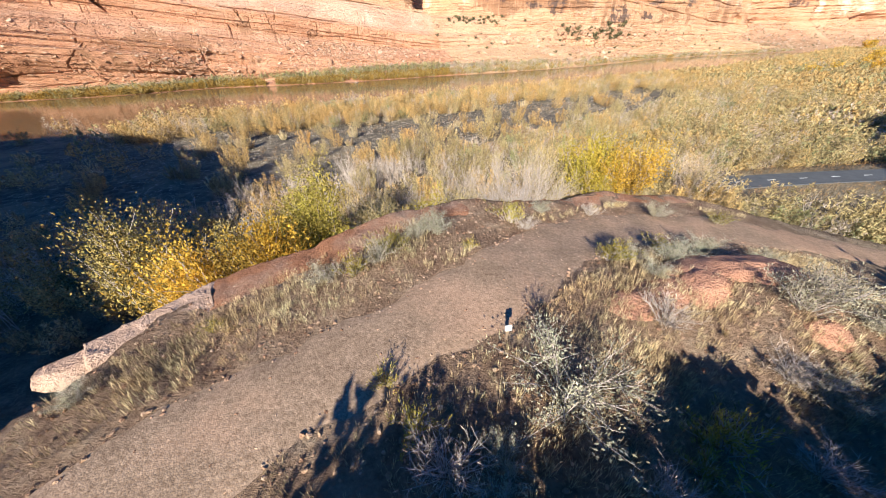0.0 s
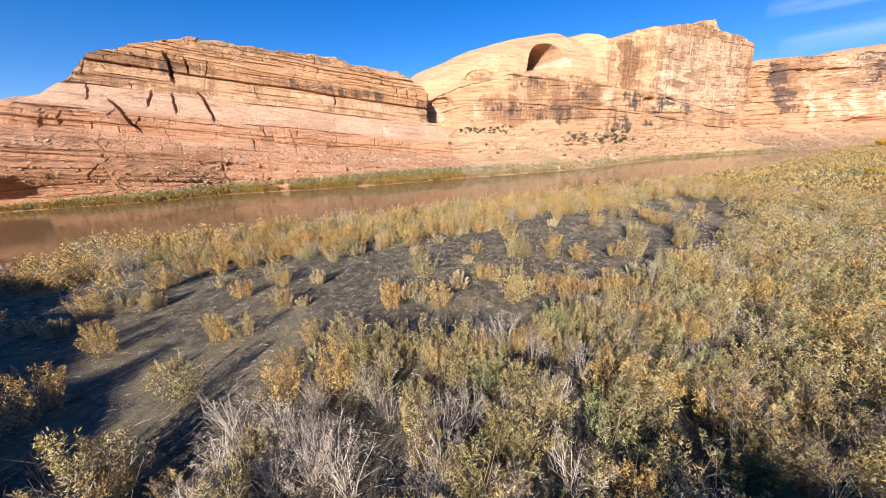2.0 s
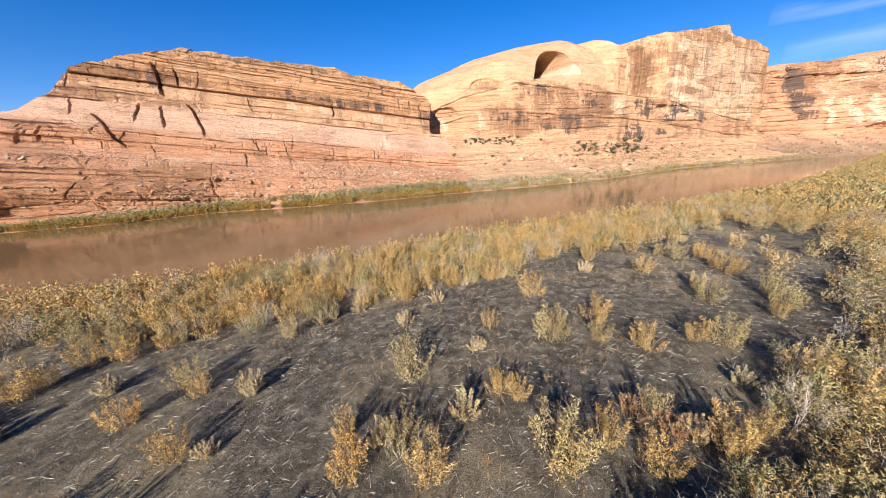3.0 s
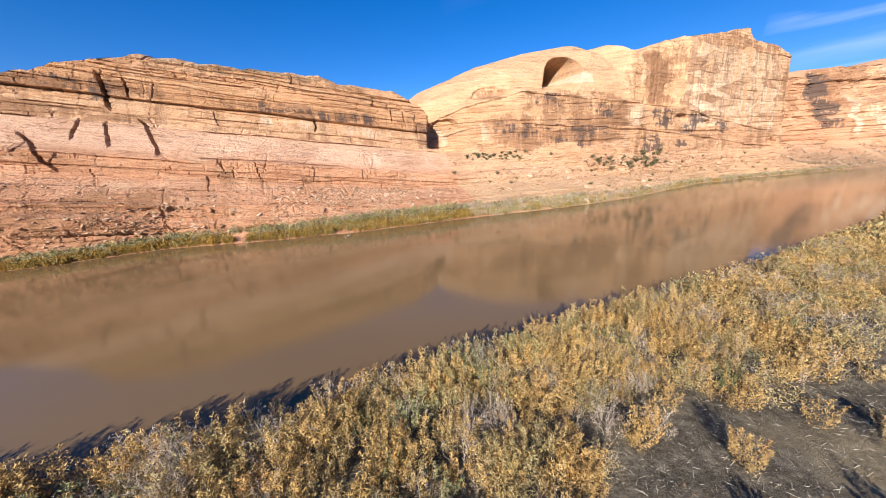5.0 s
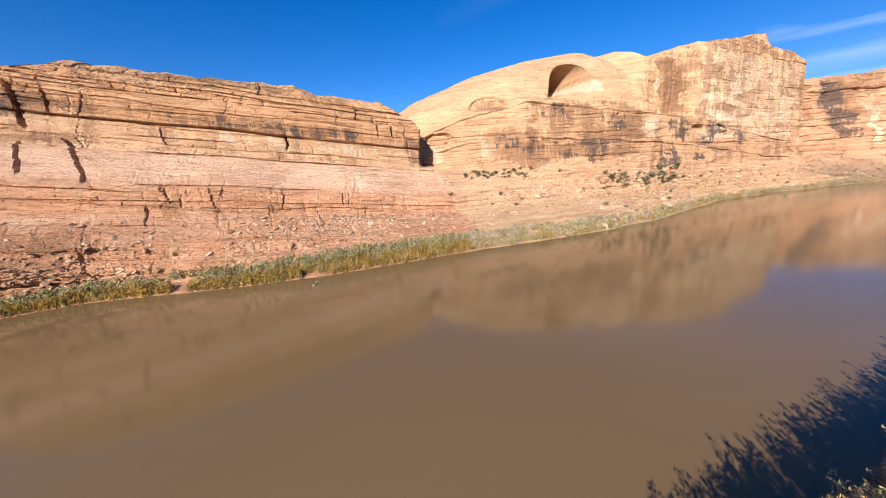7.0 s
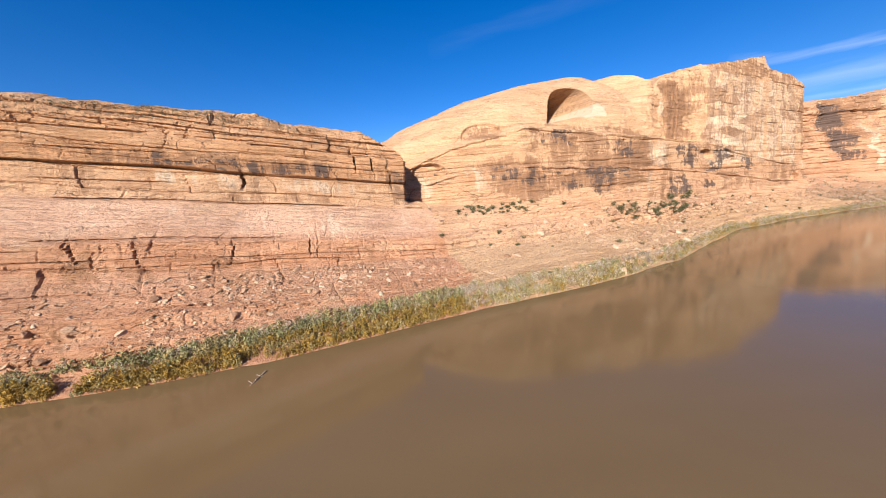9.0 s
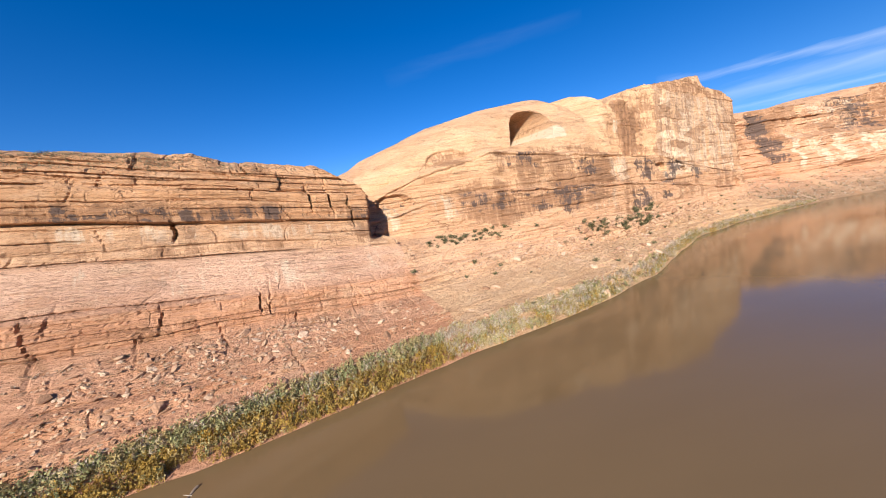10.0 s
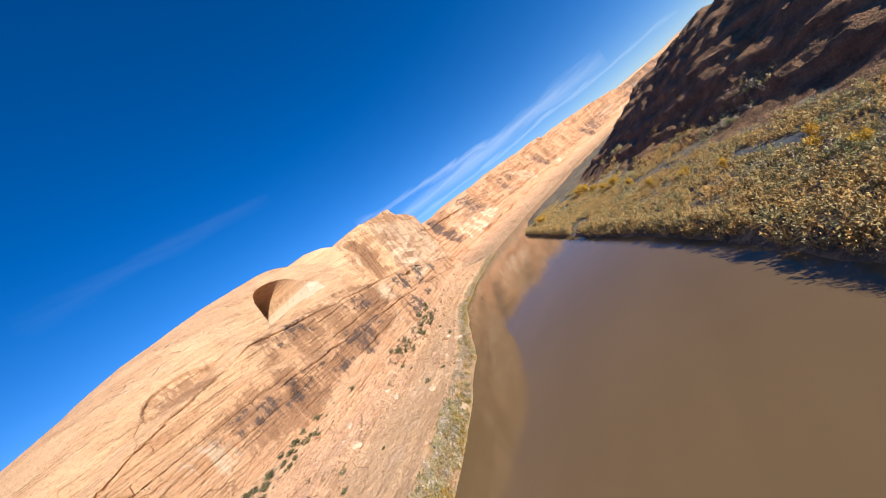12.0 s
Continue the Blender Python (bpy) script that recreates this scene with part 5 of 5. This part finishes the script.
tree(28.6, 49.6, 3.8, 2.4, LEAF_STRAW, BARK_GREY, 1100, "nearly bare straw-grey willow beside the paved path", 241, stems=22, sub=12, leaf_len=0.4, leaf_w=0.015, thin=0.02)
# junipers on the hillside behind the start, which shade the knoll
for k, (x, y, h) in enumerate(((4.2, 19.0, 4.4), (8.0, 18.4, 4.4), (2.4, 18.6, 3.6), (11.6, 20.4, 3.8), (15.5, 21.0, 4.2), (19.5, 23.0, 4.6), (23.5, 24.0, 5.0), (13.5, 18.0, 5.4), (17.6, 18.8, 5.6), (21.6, 20.6, 5.4), (26.5, 24.0, 5.0), (6.9, 23.0, 2.7), (11.7, 23.6, 2.6), (17.4, 24.6, 2.4))):
    proto = shrub_arrays(260 + k, h, 1.8, 12, 5200, 0.3, 0.13, up=0.3, thin=0.05, sub=6, fuzz=0.07)
    ob = plant("juniper", proto, LEAF_DARK, BARK_BROWN, "dark green juniper on the knoll", "tree", "junipers on the knoll")
    ob.matrix_basis = pose(x, y, gz(x, y) - 0.1)


# ---- sandstone rim of the knoll ----
def rim_line(x):
    return np.interp(x, (-4.4, -3.6, -3.0, -2, -1, 0.7, 2.3, 5.2, 9.2, 11, 14, 17.5, 20, 23, 25), (29.7, 30.4, 30.9, 32.0, 33.2, 34.5, 35.4, 37.7, 39.6, 39.9, 41.0, 42.7, 43.0, 43.7, 43.3))


def rim_slab(x0, x1, wide, label, seed, material=ROCK_RIM, least=0.0):
    """A smooth bedrock lip: flush with the soil inside, rounded and undercut along the drop."""
    x = np.linspace(x0, x1, 110)
    y = rim_line(x)
    kern = np.ones(9) / 9
    y = np.convolve(np.pad(y, 4, "edge"), kern, "valid")
    tx, ty = np.gradient(x), np.gradient(y)
    ln = np.hypot(tx, ty)
    nx, ny = -ty / ln, tx / ln
    w = wide(x)
    v = np.concatenate([np.linspace(-1, 0, 14), (0.04, 0.07, 0.06, 0.0, -0.12)])[:, None]
    drop = np.concatenate([-0.02 - 0.35 * np.linspace(1, 0, 14) ** 5 - 0.05 * np.linspace(0, 1, 14) ** 6, (-0.08, -0.2, -0.42, -0.6, -0.7)])[:, None]
    edge = 0.4 * fbm(x * 0.7, x * 0, 4, 1) + 0.2 * (np.floor(3 * vnoise(x * 0.6, x * 0, 2)) / 3 - 0.3)
    off = v * np.maximum(w, 0.3)[None, :] + np.where(v > -0.3, 1, 0) * edge[None, :] * 0.5
    X, Y = x[None, :] + nx * off, y[None, :] + ny * off
    inner = ground_z(x - nx * np.maximum(w, 0.8), y - ny * np.maximum(w, 0.8))
    inner = np.maximum(inner, least)
    level = np.maximum(ground_z(X, Y), inner[None, :] - 0.05 + 0 * X)
    ends = np.clip(np.minimum(np.arange(110), 109 - np.arange(110)) / 3, 0.5, 1)
    Z = np.where(v < -0.6, level, np.maximum(level, inner[None, :])) + drop * ends + 0.10 * fbm(X * 0.5, Y * 0.5, 4, 2) + 0.05 * np.floor(3 * vnoise(X * 0.45, Y * 0.8, 3)) + 0.03 * fbm(X * 3, Y * 3, 3, seed + 5) - 0.05
    ob = new("rock_ledge", grid_mesh("rock_ledge", np.stack([X, Y, Z], -1), True))
    ob.data.materials.append(material)
    return tagged(ob, label, "rock", "sandstone rim of the knoll")


rim_slab(-3.7, -0.7, lambda x: np.interp(x, (-3.7, -3.0, -2, -0.7), (0.5, 1.3, 2.0, 2.5)), "pale pinkish sandstone lip jutting out over the drop", 1, ROCK_PALE, least=12.95)
rim_slab(-0.8, 9.3, lambda x: np.interp(x, (-0.8, 1, 9), (2.5, 2.6, 2.1)), "red-brown sandstone lip dusted with red soil", 2, least=12.95)
rim_slab(9.2, 13.2, lambda x: 1.6 + 0 * x, "low shaded sandstone slab in the rim", 4)
rim_slab(13.1, 18.3, lambda x: 2.0 + 0 * x, "greyish pink sandstone slab below the yellow willow", 5)
rim_slab(18.2, 25.0, lambda x: 2.0 + 0 * x, "greyish pink sandstone slab near the paved path", 6)


def outcrop(x, y, sx_, sy_, h, turn, material, label, seed):
    """A low rounded slab of bedrock showing through the soil."""
    r, a = np.linspace(0, 1, 14)[:, None], np.linspace(0, 2 * np.pi, 49)[None, :]
    ring = r * (1 + 0.5 * fbm(np.cos(a) * 1.5 + 5, np.sin(a) * 1.5 + seed, 4, seed))
    u, v = ring * np.cos(a) * sx_, ring * np.sin(a) * sy_
    c, s_ = math.cos(turn), math.sin(turn)
    X, Y = x + u * c - v * s_, y + u * s_ + v * c
    step = np.floor(3 * (1 - r ** 2) + 0.8 * vnoise(X * 0.7, Y * 0.7, seed)) / 3
    Z = ground_z(X, Y) - 0.15 + h * (0.5 * (1 - r ** 3) + 0.5 * step * (1 - r ** 6)) + 0.12 * fbm(X * 1.5, Y * 1.5, 3, seed)
    Z = np.where(r > 0.98, Z - 0.25, Z)
    ob = new("rock_outcrop", grid_mesh("rock_outcrop", np.stack([X, Y, Z], -1), True))
    ob.data.materials.append(material)
    return tagged(ob, label, "rock", "bedrock on the knoll")


outcrop(17.4, 33.2, 3.2, 1.5, 0.55, 0.05, ROCK_RED, "low red slickrock hump beside the trail", 1)
outcrop(13.6, 31.8, 2.0, 1.0, 0.3, 0.3, ROCK_RED, "flat red slickrock patch in the soil", 2)
outcrop(17.6, 30.3, 0.9, 0.6, 0.35, 0.2, ROCK_RED, "small red rock among sagebrush", 3)
outcrop(15.4, 32.2, 1.4, 0.9, 0.4, 0.8, ROCK_RED, "red stepped rock below the trail bend", 4)

# ---- sagebrush and rabbitbrush ----
SAGE = [shrub_arrays(280 + k, 0.85, 0.75, 22, 3600, 0.045, 0.009, up=0.6, thin=0.008, sub=6, fuzz=0.07) for k in range(3)]
RABBIT = [shrub_arrays(290 + k, 0.8, 0.75, 18, 800, 0.13, 0.012, up=1.4, thin=0.010, sub=5, fuzz=0.05) for k in range(3)]
TWIG = [shrub_arrays(295 + k, 0.75, 0.7, 26, 500, 0.16, 0.006, up=0.6, thin=0.008, sub=7, fuzz=0.05) for k in range(2)]
LOW = {"sage": (SAGE, LEAF_SAGE, "pale grey-green sagebrush on the knoll"), "rabbit": (RABBIT, LEAF_LIME, "yellow-green rabbitbrush on the knoll"), "twig": (TWIG, LEAF_PALE, "dry grey leafless brush on the knoll")}
low_made = {}
low_list = [(9.7, 28.7, "sage", 1.9), (7.0, 27.3, "twig", 1.2), (12.9, 27.8, "rabbit", 1.35), (13.4, 30.9, "twig", 1.2), (17.5, 31.0, "sage", 1.7), (18.3, 31.4, "twig", 1.3), (13.5, 34.1, "rabbit", 1.0),
            (14.2, 34.2, "sage", 0.9), (15.7, 29.2, "twig", 1.1), (5.7, 29.2, "rabbit", 0.6), (6.4, 28.1, "rabbit", 0.8), (8.1, 27.4, "sage", 0.7), (16.2, 28.8, "sage", 1.0), (12.0, 27.3, "rabbit", 0.7),
            (10.3, 37.2, "rabbit", 1.25), (10.9, 36.6, "twig", 0.9), (6.9, 36.0, "sage", 1.2), (6.2, 35.4, "sage", 1.0), (5.3, 34.4, "rabbit", 1.1), (4.9, 33.8, "sage", 1.0), (4.2, 33.2, "rabbit", 1.0),
            (3.2, 33.1, "sage", 0.9), (13.9, 34.4, "rabbit", 1.0), (15.8, 34.2, "sage", 1.2), (16.2, 35.4, "rabbit", 0.9), (8.2, 34.6, "rabbit", 0.55), (18.2, 35.3, "sage", 1.0), (14.3, 32.9, "sage", 0.7),
            (19.6, 30.6, "sage", 1.2), (20.5, 29.6, "rabbit", 1.1), (14.8, 27.4, "twig", 1.0), (17.6, 27.6, "sage", 1.1), (10.8, 26.9, "twig", 0.9), (7.8, 26.7, "sage", 0.9), (20.8, 35.0, "sage", 0.9), (22.6, 39.4, "rabbit", 1.0),
            (19.0, 39.6, "sage", 1.0), (15.0, 39.0, "twig", 0.9), (12.2, 38.6, "sage", 0.8), (0.6, 31.2, "rabbit", 0.5), (-1.4, 29.2, "sage", 0.6)]
for k, (x, y, kind, size) in enumerate(low_list):
    protos, leaf, label = LOW[kind]
    v = k % len(protos)
    m = pose(x, y, gz(x, y) - 0.03, rz=53 * k)
    if (kind, v) not in low_made:
        low_made[kind, v] = ob = plant("sagebrush" if kind == "sage" else "bush", protos[v], leaf, BARK_GREY, label, "bush", kind + " bushes on the knoll")
    else:
        ob = copy_thing(low_made[kind, v], m)
    ob.matrix_basis = m @ Matrix.Diagonal((size, size, size * 0.9, 1))


# ---- grass, stones and litter ----
def tuft(seed, height, blades):
    r = np.random.default_rng(seed)
    a, out = r.uniform(0, 6.28, blades), r.uniform(0.1, 0.6, blades) * height
    h = height * r.uniform(0.5, 1.0, blades)
    base = np.stack([0.05 * np.cos(a), 0.05 * np.sin(a), 0 * a], -1)
    tip = np.stack([out * np.cos(a), out * np.sin(a), h], -1)
    side = np.stack([-np.sin(a), np.cos(a), 0 * a], -1) * 0.0045
    mid = base * 0.5 + tip * 0.5 + np.stack([0 * a, 0 * a, 0.12 * h], -1)
    V = np.stack([base, mid + side, tip, mid - side], 1).reshape(-1, 3)
    return np.zeros((0, 3)), np.zeros((0, 4), int), V, np.arange(blades * 4).reshape(-1, 4)


TUFTS = [tuft(320 + k, 0.3, 12) for k in range(6)]
tx_, ty_ = rng.uniform(-5, 26, 24000), rng.uniform(25, 42, 24000)
edge_d = np.abs(ty_ - trail_y(tx_)) * 0.8
clump = vnoise(tx_ * 0.7, ty_ * 0.7, 91)
ok = (ty_ < rim(tx_) - 0.8 - 1.4 * vnoise(tx_ * 0.8, ty_ * 0.8, 94)) & (edge_d > 1.2 + 0.9 * clump) & (rng.random(24000) < 0.25 + 0.75 * sstep(0.42, 0.7, clump)) & (vnoise(tx_ * 0.25, ty_ * 0.25, 92) > 0.3)
grass_at = [(x, y, z, rng.uniform(0, 6.28), rng.uniform(0.5, 1.3), rng.integers(6)) for x, y, z in zip(tx_[ok], ty_[ok], ground_z(tx_[ok], ty_[ok]))]
thicket("dry_grass", TUFTS, grass_at[:6500], LEAF_STRAW, BARK_GREY, "dry straw-coloured grass tufts on the knoll", "grass")
BIG = [tuft(340 + k, 0.7, 18) for k in range(5)]
gx_, gy_ = rng.uniform(-40, 60, 9000), rng.uniform(42, 118, 9000)
okg = (gy_ > rim(gx_) + 2) & (vnoise(gx_ * 0.15, gy_ * 0.15, 93) > 0.5) & ((near_shore(gx_) - gy_) > 2) & ~((np.abs(gy_ - path_y(gx_)) < 2.2) & (gx_ > 30))
plain_at = [(x, y, z, rng.uniform(0, 6.28), rng.uniform(0.5, 1.4), rng.integers(5)) for x, y, z in zip(gx_[okg], gy_[okg], ground_z(gx_[okg], gy_[okg]))]
thicket("dry_grass", BIG, plain_at[:2200], LEAF_RUST, BARK_GREY, "rusty dry weeds on the floodplain", "grass")
# beside the paved path
vx, vy = rng.uniform(30, 80, 1600), rng.choice((-1, 1), 1600) * rng.uniform(1.7, 5.0, 1600)
verge_at = [(x, y, z, rng.uniform(0, 6.28), rng.uniform(0.35, 0.75), rng.integers(5)) for x, y, z in zip(vx, path_y(vx) + vy, ground_z(vx, path_y(vx) + vy))]
thicket("verge_grass", BIG, verge_at, LEAF_RUST, BARK_GREY, "tawny dry grass along the paved path", "grass")
# pebbles
kx, ky = rng.uniform(-4, 26, 14000), rng.uniform(25.5, 40, 14000)
okk = ky < rim(kx) - 0.3
scatter_mesh("pebbles", SMALL, [(x, y, z + 0.02, rng.uniform(0, 6.28), 0.015 + 0.075 * rng.random() ** 4, rng.integers(6)) for x, y, z in zip(kx[okk], ky[okk], ground_z(kx[okk], ky[okk]))], ROCK_LOOSE, "small pale stones scattered on the knoll", "pebbles")
# dead sticks on the floodplain
q = 22000
lx, ly = rng.uniform(-60, 75, q), rng.uniform(52, 145, q)
okl = (ly < near_shore(lx) - 4) & (ly > thick_edge(lx) - 10)
lx, ly = lx[okl], ly[okl]
la, ll_ = rng.normal(0.4, 1.1, len(lx)), 0.06 + 0.40 * rng.random(len(lx)) ** 2
lw_ = rng.uniform(0.006, 0.015, len(lx))
dx, dy = np.cos(la) * ll_, np.sin(la) * ll_
ox, oy = -np.sin(la) * lw_, np.cos(la) * lw_
ends = [np.stack([lx + a * dx + b * ox, ly + a * dy + b * oy, ground_z(lx + a * dx, ly + a * dy) + 0.03 + c * 0.05], -1) for a, b, c in ((-1, -1, 0), (1, -1, 1), (1, 1, 1), (-1, 1, 0), (0, 0, 1.2))]
LV = np.stack(ends, 1).reshape(-1, 3)
base_i = np.arange(len(lx))[:, None] * 5
LF = np.concatenate([base_i + np.array(t)[None, :] for t in ((0, 1, 4), (1, 2, 4), (2, 3, 4), (3, 0, 4))])
sticks = new("dead_sticks", raw_mesh("dead_sticks", LV, LF))
sticks.data.materials.append(STICK)
tagged(sticks, "bleached dead sticks and flood litter on dark soil", "litter", kind="stuff")


# ---- single things ----
def log_mesh():
    bm = bmesh.new()
    bmesh.ops.create_cone(bm, cap_ends=True, segments=12, radius1=0.34, radius2=0.2, depth=6.2)
    bmesh.ops.subdivide_edges(bm, edges=[e for e in bm.edges if abs(e.verts[0].co.z - e.verts[1].co.z) > 1], cuts=9)
    for v in bm.verts:
        v.co += Vector((0.22 * math.sin(v.co.z * 0.8), 0.1 * math.sin(v.co.z * 1.7), 0)) + 0.03 * Vector((math.sin(9 * v.co.z), math.cos(7 * v.co.z), 0))
    return bm


def part(name, bm, material, parent, label=""):
    me = bpy.data.meshes.new(name)
    bm.to_mesh(me)
    bm.free()
    ob = new(name, me)
    me.materials.append(material)
    ob.parent = parent
    return tagged(ob, label)


drift = new("driftwood_log")
part("log", log_mesh(), BARK_BROWN, drift).matrix_basis = pose(0, 0, 0.05, 90, 0, 0)
for k, (a, b) in enumerate(((1.4, 40), (-0.8, -55), (2.3, -30))):
    bm = bmesh.new()
    bmesh.ops.create_cone(bm, cap_ends=True, segments=7, radius1=0.09, radius2=0.03, depth=1.5)
    part("branch", bm, STICK, drift).matrix_basis = pose(0.3 * (1 if b > 0 else -1), -a, 0.35, 20, b, 0)
drift.matrix_basis = pose(-37.9, 237.4, 0.0, 0, 0, -8)
tagged(drift, "brown driftwood log floating in the muddy river", "log")

post = new("trail_marker")
bm = bmesh.new()
bmesh.ops.create_cube(bm, size=1, matrix=Matrix.Diagonal((0.07, 0.07, 0.55, 1)))
bmesh.ops.bevel(bm, geom=bm.edges[:], offset=0.008, segments=1)
part("post", bm, BARK_BROWN, post).matrix_basis = pose(0, 0, 0.25)
bm = bmesh.new()
bmesh.ops.create_cube(bm, size=1, matrix=Matrix.Diagonal((0.17, 0.05, 0.16, 1)))
bmesh.ops.bevel(bm, geom=bm.edges[:], offset=0.01, segments=1)
part("plate", bm, PAINT, post, "blank white plate").matrix_basis = pose(0, -0.06, 0.52)
post.matrix_basis = pose(8.7, 30.3, gz(8.7, 30.3) - 0.02, 0, 0, 8)
tagged(post, "short wooden trail marker with a white plate", "marker post")

# ---- beyond the bend: road, cottonwoods and hillside scrub ----
def valley_road_y(x):
    return np.interp(x, (110, 174, 201, 224, 281, 335, 420, 520), (118, 156, 169, 183, 206, 262, 318, 350))


strip("road_valley", np.arange(112, 500, 3.0), valley_road_y, lambda x: 3.4 + 0 * x, 0.12, ASPHALT, "grey paved valley road below the shaded hillside", "road")
COTTON = [shrub_arrays(360 + k, 9.0, 3.6, 9, 900, 0.75, 0.30, up=0.1, thin=0.12, sub=6, fuzz=0.07) for k in range(3)]
cotton_made = {}
vr = np.random.default_rng(71)
vx_, vs_ = vr.uniform(105, 520, 9000), vr.uniform(20, 150, 9000)
vy_ = near_shore(vx_) - vs_ / 0.9
okv = (vnoise(vx_ * 0.03, vy_ * 0.03, 73) + 0.25 * vr.random(9000) > 0.52 + 0.0012 * np.maximum(vs_ - 80, 0)) & (np.abs(vy_ - valley_road_y(vx_)) > 6)
vx_, vy_, vs_ = vx_[okv], vy_[okv], vs_[okv]
vz_ = np.maximum(ground_z(vx_, vy_), np.where(vs_ > 84, hill_z(vx_, vy_), -9))
tone_ = vnoise(vx_ * 0.05, vy_ * 0.05, 74) + 0.35 * vr.random(len(vx_))
for kind, lo_, hi_ in (("gold", 0.0, 0.70), ("olive", 0.70, 0.86), ("green", 0.86, 1.02), ("grey", 1.02, 2.0)):
    pick_ = (tone_ >= lo_) & (tone_ < hi_)
    n_ = int(pick_.sum())
    thicket("valley_thicket", PROTO[kind, 2], np.stack([vx_[pick_], vy_[pick_], vz_[pick_] - 0.1, vr.uniform(0, 6.28, n_), 0.9 + 1.3 * vr.random(n_) ** 2, vr.integers(0, 4, n_)], -1), KINDS[kind][0], KINDS[kind][1], KINDS[kind][5])
for k, (x, y, size) in enumerate(((337, 250, 1.2), (350, 262, 1.0), (405, 288, 1.3), (419, 296, 1.4), (430, 304, 1.1), (412, 352, 1.1), (424, 361, 1.2), (440, 372, 1.0), (179, 170, 0.6), (163, 165, 0.55), (192, 166, 0.65), (214, 190, 0.65), (236, 204, 0.7), (260, 222, 0.8), (300, 236, 0.9), (382, 276, 1.0))):
    m = pose(x, y, gz(x, y) - 0.2, rz=71 * k)
    if k % 3 not in cotton_made:
        cotton_made[k % 3] = ob = plant("cottonwood_tree", COTTON[k % 3], LEAF_YELLOW, BARK_GREY, "yellow autumn cottonwood tree near the river bend", "tree", "cottonwoods near the bend")
    else:
        ob = copy_thing(cotton_made[k % 3], m)
    ob.matrix_basis = m @ Matrix.Diagonal((size, size, size, 1))
fr = np.random.default_rng(72)
fu, fz_ = 620 + 900 * fr.random(2600) ** 1.5, 1.5 + 34 * fr.random(2600)
fp = ORIGIN + fu[:, None] * ALONG + far_depth(fu, fz_, far_top(fu))[:, None] * INTO
for kind, leaf, half in (("green", LEAF_DARK, 0), ("grey", KINDS["grey"][0], 1)):
    thicket("far_scrub", PROTO[kind, 3], np.stack([fp[half::2, 0], fp[half::2, 1], fz_[half::2] - 0.2, fr.uniform(0, 6.28, 1300), 0.6 + 1.2 * fr.random(1300) ** 2, fr.integers(0, 4, 1300)], -1), leaf, KINDS[kind][1], "scattered scrub on the talus below the far cliffs")
hx, hy = rng.uniform(150, 600, 3600), rng.uniform(-100, 330, 3600)
okh = ((near_shore(hx) - hy) * 0.9 > 92) & ((near_shore(hx) - hy) < 420)
hill_at = [(x, y, z - 0.1, rng.uniform(0, 6.28), rng.uniform(0.4, 1.1), rng.integers(4)) for x, y, z in zip(hx[okh], hy[okh], hill_z(hx[okh], hy[okh]))]
thicket("hill_scrub", PROTO["green", 3], hill_at, LEAF_DARK, BARK_BROWN, "dark scrub over the shaded rocky hillside")
